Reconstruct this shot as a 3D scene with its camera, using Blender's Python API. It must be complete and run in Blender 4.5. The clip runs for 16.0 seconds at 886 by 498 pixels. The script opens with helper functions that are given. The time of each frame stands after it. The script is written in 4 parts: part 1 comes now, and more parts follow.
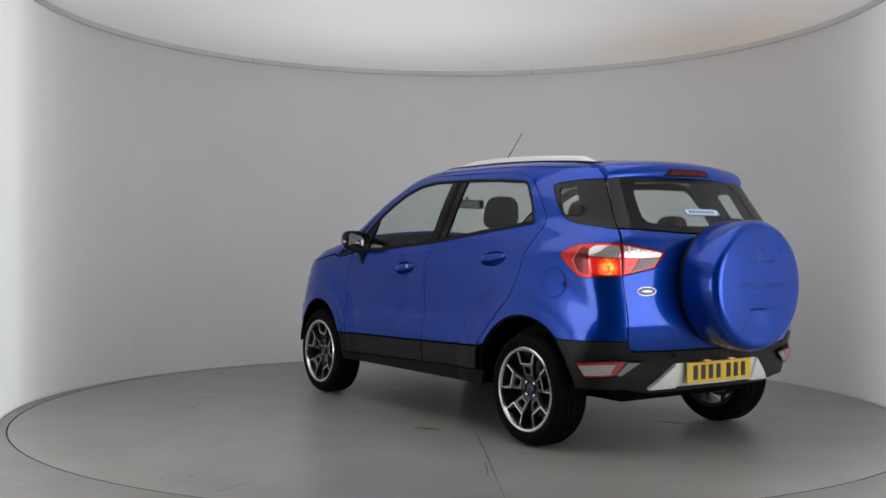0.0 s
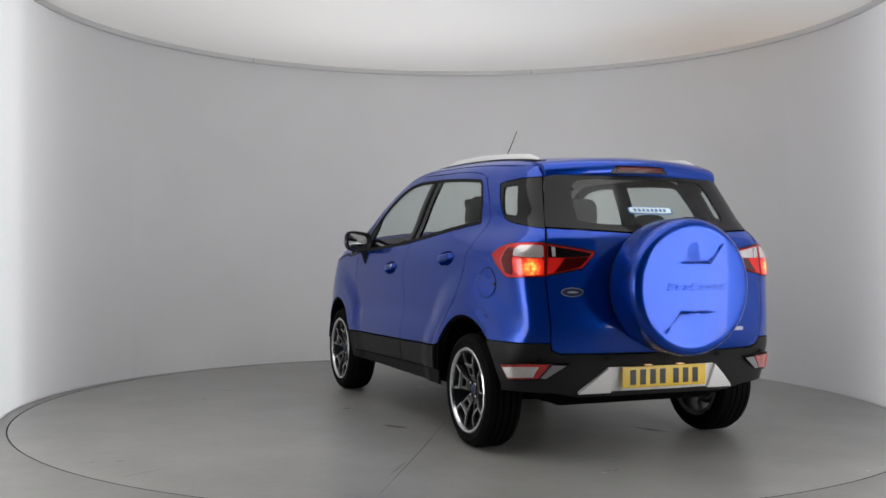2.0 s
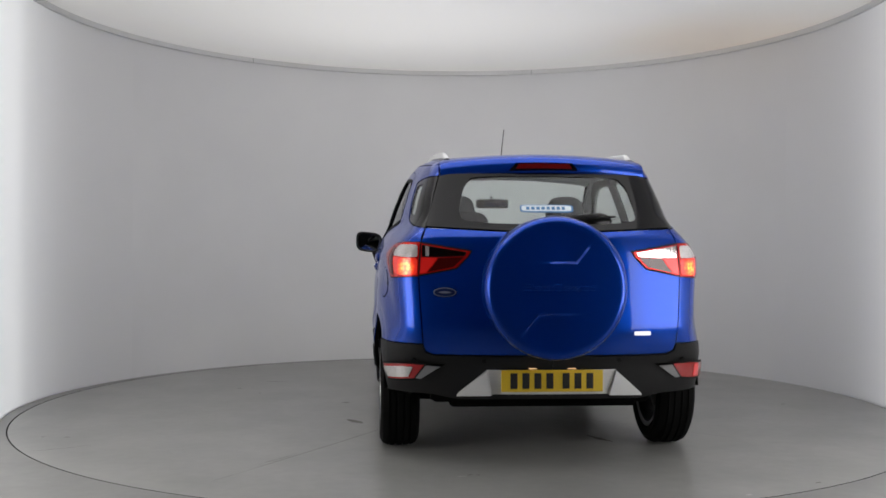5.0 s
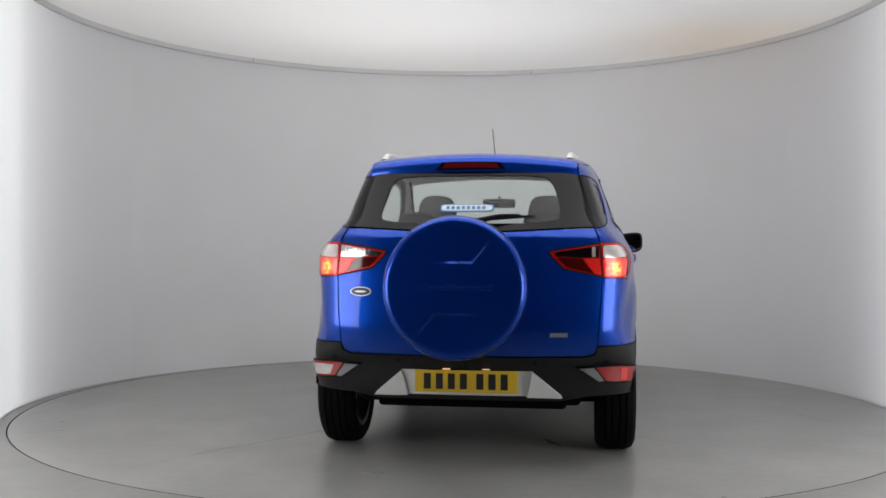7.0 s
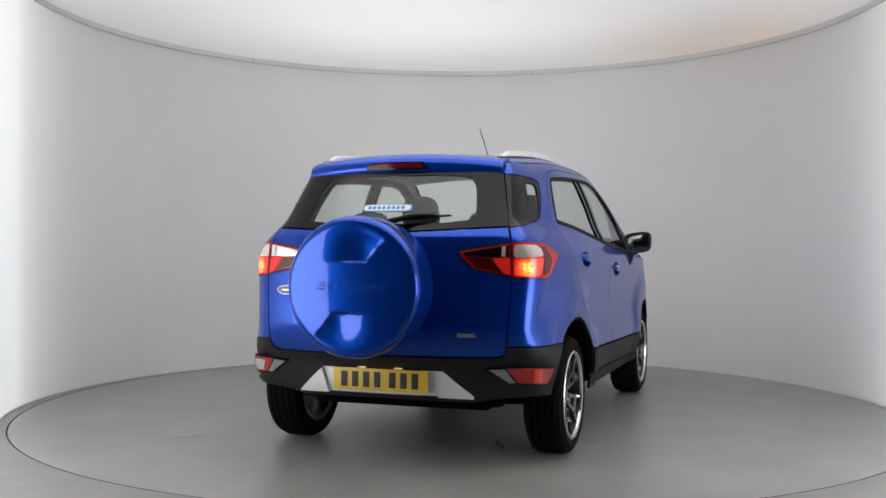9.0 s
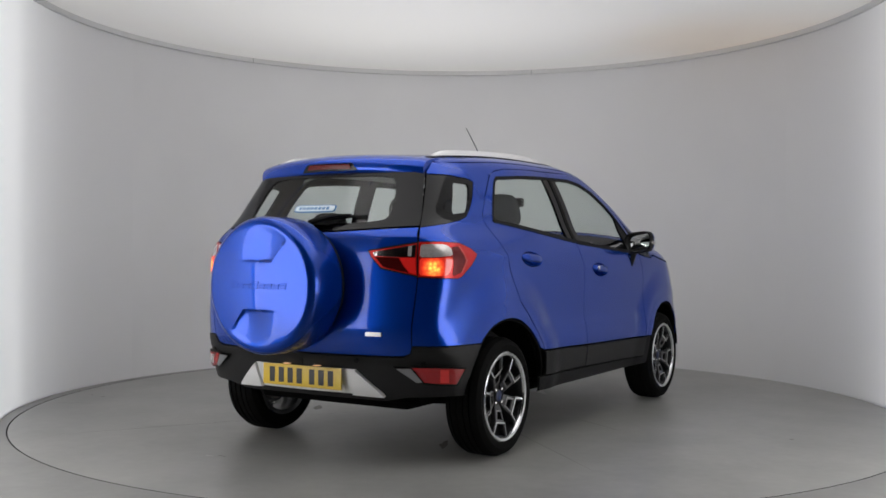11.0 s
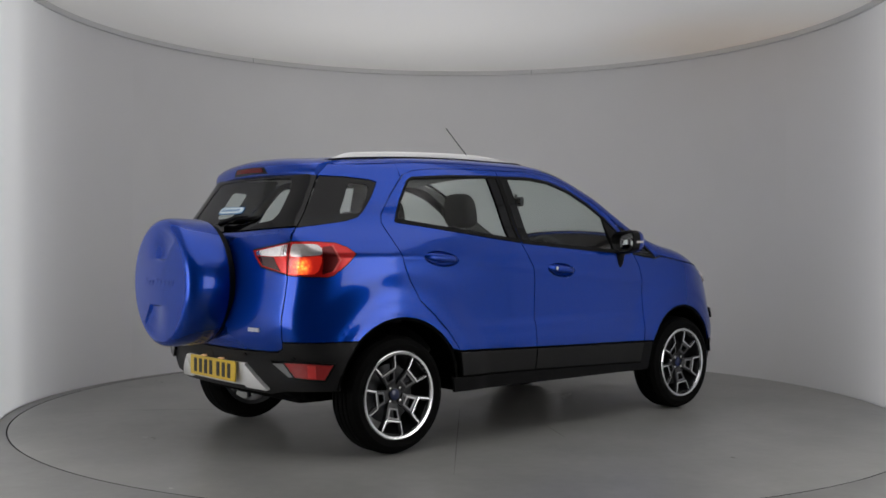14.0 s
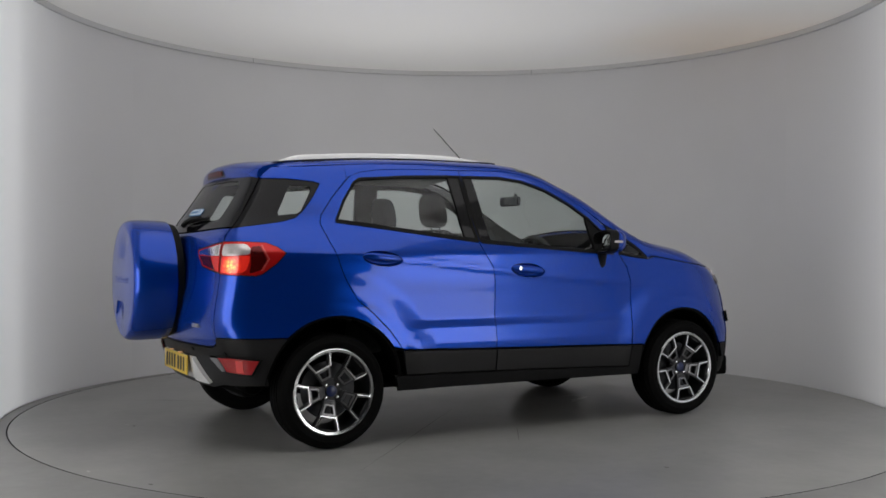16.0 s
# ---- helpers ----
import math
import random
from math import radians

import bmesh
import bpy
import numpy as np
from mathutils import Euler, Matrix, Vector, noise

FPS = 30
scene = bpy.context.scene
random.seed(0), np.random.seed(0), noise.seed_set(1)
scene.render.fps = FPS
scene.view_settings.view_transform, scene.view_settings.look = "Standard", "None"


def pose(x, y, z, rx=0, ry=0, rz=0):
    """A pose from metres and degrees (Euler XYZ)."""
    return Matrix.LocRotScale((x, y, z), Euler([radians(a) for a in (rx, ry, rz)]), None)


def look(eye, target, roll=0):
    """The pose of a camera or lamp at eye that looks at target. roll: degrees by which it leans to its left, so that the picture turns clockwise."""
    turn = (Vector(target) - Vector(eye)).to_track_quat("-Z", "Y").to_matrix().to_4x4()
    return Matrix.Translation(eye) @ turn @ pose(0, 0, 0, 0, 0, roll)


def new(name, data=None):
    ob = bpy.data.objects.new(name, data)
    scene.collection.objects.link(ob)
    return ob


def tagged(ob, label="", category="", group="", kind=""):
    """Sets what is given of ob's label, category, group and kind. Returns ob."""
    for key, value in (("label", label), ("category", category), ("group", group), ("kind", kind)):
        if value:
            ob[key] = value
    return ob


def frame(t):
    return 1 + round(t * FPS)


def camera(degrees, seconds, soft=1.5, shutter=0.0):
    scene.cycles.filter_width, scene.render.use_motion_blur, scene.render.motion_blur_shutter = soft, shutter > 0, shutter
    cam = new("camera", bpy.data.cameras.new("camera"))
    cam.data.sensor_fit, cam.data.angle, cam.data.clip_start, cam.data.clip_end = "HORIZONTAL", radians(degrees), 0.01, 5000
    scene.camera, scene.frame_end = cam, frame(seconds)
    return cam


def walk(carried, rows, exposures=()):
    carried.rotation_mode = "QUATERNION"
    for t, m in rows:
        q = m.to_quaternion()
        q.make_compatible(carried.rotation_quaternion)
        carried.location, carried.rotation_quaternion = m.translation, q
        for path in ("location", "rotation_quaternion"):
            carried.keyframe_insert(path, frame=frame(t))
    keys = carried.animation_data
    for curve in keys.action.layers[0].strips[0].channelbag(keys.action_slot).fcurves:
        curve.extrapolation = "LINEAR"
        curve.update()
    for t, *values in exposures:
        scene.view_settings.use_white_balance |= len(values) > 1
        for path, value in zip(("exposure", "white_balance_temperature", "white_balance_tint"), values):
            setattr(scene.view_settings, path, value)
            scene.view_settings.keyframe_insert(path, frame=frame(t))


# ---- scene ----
cam = camera(47.58, 16.0, soft=1.6)
EYE = Vector((0, -7.168, 1.101))
AIM = Vector((-math.sin(radians(1.176)), math.cos(radians(1.176)), math.tan(radians(.015))))
walk(cam, [(0, look(EYE, EYE + AIM, .224)), (16, look(EYE, EYE + AIM, .224))], exposures=[(0, .10), (2, .27), (4, .23), (6.5, .33), (8, .54), (9.2, .52), (11.3, .16), (12, .00), (13, -.26), (16, -.23)])

# ---- light: two upright light panels beside the opening, dark hall behind the camera ----
world = bpy.data.worlds.new("world")
world.use_nodes = True
scene.world = world
world.node_tree.nodes["Background"].inputs["Color"].default_value = (.9, .95, 1, 1)
world.node_tree.nodes["Background"].inputs["Strength"].default_value = .02
PANEL_LIGHT = 3.8
TOP_FILL = 1.25
WALL_GLOWS = [min(.32, .13 * math.exp(-a / 9.0)) * min(1, (25 - a) / 20) for a in range(-27, 25, 1)]     # emission of the curved wall strips, painted to fade towards the back
CEILING_GLOW = .27


# ---- materials ----
def material(name, color, rough=.5, metal=0.0, coat=0.0, grain=0.0, grain_size=60.0, stain=0.0, stain_size=1.5, bump=0.0,
             emit=None, strength=0.0, coat_rough=.03, rough_var=0.0, spec=.5):
    """A procedural surface: base colour with grain and stains at two scales, and fine relief."""
    m = bpy.data.materials.new(name)
    m.use_nodes = True
    n, l = m.node_tree.nodes, m.node_tree.links
    b = n["Principled BSDF"]
    b.inputs["Base Color"].default_value = (*color, 1)
    b.inputs["Roughness"].default_value = rough
    b.inputs["Metallic"].default_value = metal
    b.inputs["Specular IOR Level"].default_value = spec
    b.inputs["Coat Weight"].default_value = coat
    b.inputs["Coat Roughness"].default_value = coat_rough
    if emit:
        b.inputs["Emission Color"].default_value = (*emit, 1)
        b.inputs["Emission Strength"].default_value = strength
    if grain or stain or bump or rough_var:
        co = n.new("ShaderNodeTexCoord")
        fine, wide = n.new("ShaderNodeTexNoise"), n.new("ShaderNodeTexNoise")
        fine.inputs["Scale"].default_value, wide.inputs["Scale"].default_value = grain_size, stain_size
        fine.inputs["Detail"].default_value, wide.inputs["Detail"].default_value = 4, 6
        l.new(co.outputs["Object"], fine.inputs["Vector"])
        l.new(co.outputs["Object"], wide.inputs["Vector"])
        last = None
        for tex, amount in ((fine, grain), (wide, stain)):
            if amount:
                r = n.new("ShaderNodeMapRange")
                r.inputs["From Min"].default_value, r.inputs["From Max"].default_value = .3, .7
                r.inputs["To Min"].default_value, r.inputs["To Max"].default_value = 1 - amount, 1 + amount
                l.new(tex.outputs["Fac"], r.inputs["Value"])
                if last:
                    k = n.new("ShaderNodeMath")
                    k.operation = "MULTIPLY"
                    l.new(last, k.inputs[0])
                    l.new(r.outputs["Result"], k.inputs[1])
                    last = k.outputs[0]
                else:
                    last = r.outputs["Result"]
        if last:
            mix = n.new("ShaderNodeVectorMath")
            mix.operation = "SCALE"
            mix.inputs[0].default_value = color
            l.new(last, mix.inputs["Scale"])
            l.new(mix.outputs[0], b.inputs["Base Color"])
        if rough_var:
            r = n.new("ShaderNodeMapRange")
            r.inputs["From Min"].default_value, r.inputs["From Max"].default_value = .3, .7
            r.inputs["To Min"].default_value, r.inputs["To Max"].default_value = rough - rough_var, rough + rough_var
            l.new(wide.outputs["Fac"], r.inputs["Value"])
            l.new(r.outputs["Result"], b.inputs["Roughness"])
        if bump:
            u = n.new("ShaderNodeBump")
            u.inputs["Strength"].default_value, u.inputs["Distance"].default_value = 1, bump
            l.new(fine.outputs["Fac"], u.inputs["Height"])
            l.new(u.outputs["Normal"], b.inputs["Normal"])
    return m


def glass_material(name, tint, gloss=.0):
    """Thin glass: tinted see-through with a reflecting surface."""
    m = bpy.data.materials.new(name)
    m.use_nodes = True
    n, l = m.node_tree.nodes, m.node_tree.links
    n.remove(n["Principled BSDF"])
    t, g, w, p, a, x = (n.new("ShaderNode" + k) for k in ("BsdfTransparent", "BsdfGlossy", "LayerWeight", "Math", "Math", "MixShader"))
    t.inputs["Color"].default_value = (*tint, 1)
    g.inputs["Roughness"].default_value = .01
    p.operation, a.operation = "POWER", "MULTIPLY_ADD"
    p.inputs[1].default_value, a.inputs[1].default_value, a.inputs[2].default_value = 5, .9, .045
    l.new(w.outputs["Facing"], p.inputs[0])
    l.new(p.outputs[0], a.inputs[0])
    l.new(a.outputs[0], x.inputs[0])
    l.new(t.outputs[0], x.inputs[1])
    l.new(g.outputs[0], x.inputs[2])
    l.new(x.outputs[0], n["Material Output"].inputs["Surface"])
    return m


WALL = material("wall_paint", (.84, .835, .838), .45, stain=.025, stain_size=.9, bump=.0004, grain_size=90)


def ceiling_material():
    """Ceiling with painted glow: bright pool before its middle, warm tint to one side."""
    m = material("ceiling_painted_glow", (.80, .79, .77), .8, stain=.03, stain_size=.7, emit=(1.0, .985, .96), strength=CEILING_GLOW)
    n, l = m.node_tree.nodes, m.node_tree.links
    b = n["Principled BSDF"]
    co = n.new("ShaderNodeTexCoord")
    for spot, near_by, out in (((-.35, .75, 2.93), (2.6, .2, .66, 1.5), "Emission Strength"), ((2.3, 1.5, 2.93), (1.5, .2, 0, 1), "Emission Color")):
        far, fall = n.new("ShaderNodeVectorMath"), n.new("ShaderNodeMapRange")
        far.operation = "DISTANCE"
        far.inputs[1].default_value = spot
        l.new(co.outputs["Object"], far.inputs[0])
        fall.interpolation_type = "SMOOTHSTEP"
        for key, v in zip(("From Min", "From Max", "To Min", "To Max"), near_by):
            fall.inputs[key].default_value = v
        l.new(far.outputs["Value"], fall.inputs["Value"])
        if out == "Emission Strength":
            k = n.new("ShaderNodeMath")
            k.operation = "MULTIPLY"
            k.inputs[1].default_value = CEILING_GLOW
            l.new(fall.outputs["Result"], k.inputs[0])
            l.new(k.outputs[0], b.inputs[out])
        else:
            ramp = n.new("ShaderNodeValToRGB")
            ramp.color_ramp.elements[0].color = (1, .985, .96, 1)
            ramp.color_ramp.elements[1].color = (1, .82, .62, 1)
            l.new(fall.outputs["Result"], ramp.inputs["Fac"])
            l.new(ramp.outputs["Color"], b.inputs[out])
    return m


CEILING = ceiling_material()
TRIM = material("trim_white", (.78, .78, .77), .45, grain=.02)
FLOOR = material("floor_paint", (.262, .262, .250), .31, spec=.35, grain=.05, grain_size=14, stain=.12, stain_size=2.0)
GROUND = material("ground_paint", (.212, .212, .203), .36, spec=.3, grain=.05, grain_size=14, stain=.11, stain_size=2.0)
GAP = material("gap_dark", (.02, .02, .02), .8)
STAIN = material("floor_stain", (.085, .08, .06), .45, stain=.4, stain_size=25)
SCUFF = material("floor_scuff", (.55, .55, .53), .5, stain=.3, stain_size=25)
HALL = material("hall_dark", (.035, .035, .04), .8, stain=.1)
GLOW = material("panel_glow", (.9, .9, .9), .6, emit=(1.0, .985, .97), strength=PANEL_LIGHT)
# wall paint with the brightness of the wall ends put in as emission
GLOW_WALLS = [material("wall_glow", (.84, .835, .838), .45, emit=(.96, .985, 1.0), strength=k) for k in WALL_GLOWS]
GLOW_TOP = material("top_glow", (.9, .9, .9), .6, emit=(1.0, .985, .97), strength=TOP_FILL)
FRAME = material("panel_frame", (.6, .6, .6), .4, metal=.8, grain=.05)

PAINT = material("blue_paint", (.0022, .043, .350), .26, metal=.62, spec=.04, coat=.55, coat_rough=.03, grain=.06, grain_size=900)
PLASTIC = material("black_plastic", (.006, .006, .0065), .50, spec=.14, grain=.15, grain_size=400, bump=.0003)
PLASTIC2 = material("grey_plastic", (.012, .012, .0125), .46, spec=.2, grain=.15, grain_size=400, bump=.0003)
GLOSS = material("gloss_black", (.003, .003, .004), .07, spec=.22)
RUBBER = material("rubber", (.005, .005, .005), .65, spec=.15, grain=.2, grain_size=150, bump=.0004)
TYRE = material("tyre_rubber", (.0035, .0035, .0035), .75, spec=.07, grain=.2, grain_size=120, bump=.0006)
SILVER = material("silver_paint", (.70, .70, .70), .36, metal=.25, coat=.4, grain=.03, grain_size=700)
ALLOY = material("machined_alloy", (.72, .73, .74), .22, metal=1.0, grain=.04, grain_size=300)
SPOKE_GREY = material("spoke_grey", (.055, .055, .058), .38, metal=.75, coat=.3, grain=.05, grain_size=300)
SPOKE_SATIN = material("spoke_satin", (.22, .22, .225), .32, metal=.9, grain=.05, grain_size=300)
DARKALLOY = material("dark_alloy", (.03, .031, .034), .35, metal=.7, coat=.3, grain=.05, grain_size=300)
CHROME = material("chrome", (.8, .8, .8), .08, metal=1.0)
STEEL = material("brake_steel", (.16, .15, .14), .45, metal=.9, grain=.1)
DARK = material("underbody_dark", (.003, .003, .003), .9, spec=.05)
GLASS = glass_material("window_glass", (.88, .93, .91))
CLEAR = glass_material("clear_lens", (.96, .96, .96))
SEAT = material("seat_fabric", (.075, .075, .078), .9, spec=.2, grain=.2, grain_size=300, bump=.0005)
LINER = material("roof_liner", (.30, .30, .29), .9, grain=.05, grain_size=200)
DASH = material("dash_plastic", (.050, .050, .053), .6, grain=.1, grain_size=300)
MIRROR = material("mirror_glass", (.85, .86, .87), .02, metal=1.0)
DIM_MIRROR = material("dim_mirror", (.13, .135, .14), .03, metal=1.0)
LAMP_RED = material("lamp_red", (.50, .010, .010), .22, metal=.45, coat=.15, emit=(1, .02, .015), strength=.02)


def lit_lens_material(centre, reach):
    """Red lens of a lit lamp: bulb glow painted into emission, amber to red."""
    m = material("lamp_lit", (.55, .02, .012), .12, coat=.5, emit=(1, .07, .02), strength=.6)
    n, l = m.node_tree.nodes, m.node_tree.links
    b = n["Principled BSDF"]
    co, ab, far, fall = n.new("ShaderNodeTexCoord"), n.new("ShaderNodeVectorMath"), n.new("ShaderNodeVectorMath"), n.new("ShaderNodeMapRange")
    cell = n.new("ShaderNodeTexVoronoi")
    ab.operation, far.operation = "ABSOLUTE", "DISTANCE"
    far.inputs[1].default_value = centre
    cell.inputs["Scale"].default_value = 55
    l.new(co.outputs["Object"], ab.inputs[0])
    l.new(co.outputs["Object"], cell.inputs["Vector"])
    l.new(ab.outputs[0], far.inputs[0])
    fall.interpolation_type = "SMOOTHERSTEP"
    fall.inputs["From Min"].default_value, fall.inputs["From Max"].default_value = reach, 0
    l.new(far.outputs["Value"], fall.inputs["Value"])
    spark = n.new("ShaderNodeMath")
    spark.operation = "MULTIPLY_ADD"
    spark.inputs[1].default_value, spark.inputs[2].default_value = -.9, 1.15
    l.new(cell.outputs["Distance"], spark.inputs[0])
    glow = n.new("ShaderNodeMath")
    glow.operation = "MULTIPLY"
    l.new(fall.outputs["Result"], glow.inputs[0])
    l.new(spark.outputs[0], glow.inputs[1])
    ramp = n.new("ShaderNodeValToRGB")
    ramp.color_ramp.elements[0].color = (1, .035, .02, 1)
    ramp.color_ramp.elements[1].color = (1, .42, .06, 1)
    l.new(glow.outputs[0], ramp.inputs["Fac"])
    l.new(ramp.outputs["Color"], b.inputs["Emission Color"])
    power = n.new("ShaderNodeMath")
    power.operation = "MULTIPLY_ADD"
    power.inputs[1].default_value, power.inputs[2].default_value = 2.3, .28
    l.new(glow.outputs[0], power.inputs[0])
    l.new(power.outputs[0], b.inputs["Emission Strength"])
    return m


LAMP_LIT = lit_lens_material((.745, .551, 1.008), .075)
LAMP_SHADE = material("lamp_side_red", (.12, .003, .004), .25, metal=.6, coat=.2)
LAMP_GUIDE = material("lamp_guide", (.60, .09, .08), .25, metal=.4, coat=.4)
LAMP_MIRROR = material("lamp_mirror", (.78, .77, .77), .09, metal=1.0, grain=.12, grain_size=60, bump=.0006)
LAMP_GLOW = material("lamp_inner_red", (.55, .012, .012), .2, metal=.4, coat=.5, emit=(1, .03, .02), strength=.16)
LAMP_CLEAR = material("lamp_clear", (.60, .56, .56), .18, metal=.5, coat=1.0, grain=.10, grain_size=70)
LAMP_DARK = material("lamp_dark", (.05, .003, .003), .08, coat=.3)
BRAKE = material("brake_lamp", (.10, .004, .005), .12, spec=.2)
CAP_BLUE = material("cap_blue", (.006, .015, .07), .3, coat=.15)
PLATE = material("plate_yellow", (.62, .42, .03), .35, grain=.04, grain_size=200)
INK = material("plate_ink", (.012, .012, .012), .5)
PLATE_LAMP = material("plate_lamp", (.8, .6, .4), .3, emit=(1, .55, .25), strength=.5)
STICKER = material("sticker_white", (.72, .80, .84), .5)
STICKER_BLUE = material("sticker_blue", (.06, .20, .42), .5)
BADGE = material("badge_silver", (.50, .50, .51), .28, metal=.75)
WEDGE = material("lamp_wedge_grey", (.22, .22, .23), .35, metal=.3)
# ---- small builders ----
def link(name, bm, mat, parent=None, label="", smooth=40):
    """One mesh object from a bmesh."""
    me = bpy.data.meshes.new(name)
    bm.normal_update()
    bm.to_mesh(me)
    bm.free()
    for k in (mat if isinstance(mat, (list, tuple)) else [mat]):
        me.materials.append(k)
    ob = new(name, me)
    if parent:
        ob.parent = parent
    if label:
        ob["label"] = label
    if smooth:
        me.shade_smooth()
        me.set_sharp_from_angle(angle=radians(smooth))
    return ob


part = link


def box(bm, x0, x1, y0, y1, z0, z1, bevel=0.0, mi=0):
    """A block, with rounded edges if wanted."""
    r = bmesh.ops.create_cube(bm, size=1, matrix=Matrix.LocRotScale(((x0 + x1) / 2, (y0 + y1) / 2, (z0 + z1) / 2), None, (x1 - x0, y1 - y0, z1 - z0)))
    fs = {f for v in r["verts"] for f in v.link_faces}
    for f in fs:
        f.material_index = mi
    if bevel:
        es = {e for v in r["verts"] for e in v.link_edges}
        bmesh.ops.bevel(bm, geom=list(es), offset=bevel, segments=3, profile=.6, affect="EDGES")
    return r["verts"]


def lathe(bm, prof, steps=64, axis="x", a0=0.0, a1=2 * math.pi, mi=0, at=(0, 0, 0)):
    """Turn a profile of (along, radius) round an axis."""
    full = abs(a1 - a0 - 2 * math.pi) < 1e-6
    rings = []
    for i in range(steps + (0 if full else 1)):
        a = a0 + (a1 - a0) * i / steps
        c, s = math.cos(a), math.sin(a)
        row = []
        for p, r in prof:
            co = {"x": (p, r * c, r * s), "y": (r * c, p, r * s), "z": (r * c, r * s, p)}[axis]
            row.append(bm.verts.new((co[0] + at[0], co[1] + at[1], co[2] + at[2])))
        rings.append(row)
    n = len(rings)
    for i in range(n if full else n - 1):
        a, b = rings[i], rings[(i + 1) % n]
        for j in range(len(prof) - 1):
            f = bm.faces.new((a[j], a[j + 1], b[j + 1], b[j]))
            f.material_index = mi
    return rings


def tube(bm, pts, r, steps=10, mi=0, caps=True):
    """A round bar along points; r is one radius or one for each point."""
    pts = [Vector(p) for p in pts]
    rs = r if isinstance(r, (list, tuple)) else [r] * len(pts)
    up, rings = Vector((.31, .17, .93)), []
    for i, p in enumerate(pts):
        d = (pts[min(i + 1, len(pts) - 1)] - pts[max(i - 1, 0)]).normalized()
        a = d.cross(up).normalized()
        b = d.cross(a)
        rings.append([bm.verts.new(p + (a * math.cos(t) + b * math.sin(t)) * rs[i]) for t in (2 * math.pi * k / steps for k in range(steps))])
    for a, b in zip(rings, rings[1:]):
        for k in range(steps):
            bm.faces.new((a[k], a[(k + 1) % steps], b[(k + 1) % steps], b[k])).material_index = mi
    if caps:
        bm.faces.new(rings[0][::-1]).material_index = mi
        bm.faces.new(rings[-1]).material_index = mi


def prism(bm, poly, place, depth, mi=0):
    """A flat polygon (u, v) set in space by place(u, v, w), with depth."""
    a = [bm.verts.new(place(u, v, 0)) for u, v in poly]
    b = [bm.verts.new(place(u, v, depth)) for u, v in poly]
    bm.faces.new(a[::-1]).material_index = mi
    bm.faces.new(b).material_index = mi
    for i in range(len(poly)):
        j = (i + 1) % len(poly)
        bm.faces.new((a[i], a[j], b[j], b[i])).material_index = mi


# ---- the studio ----
WALL_C, WALL_R, WALL_H = (-.057, .013), 3.012, 2.905
TABLE_R = 2.984
OPEN = 62.0          # half the opening towards the camera, in degrees


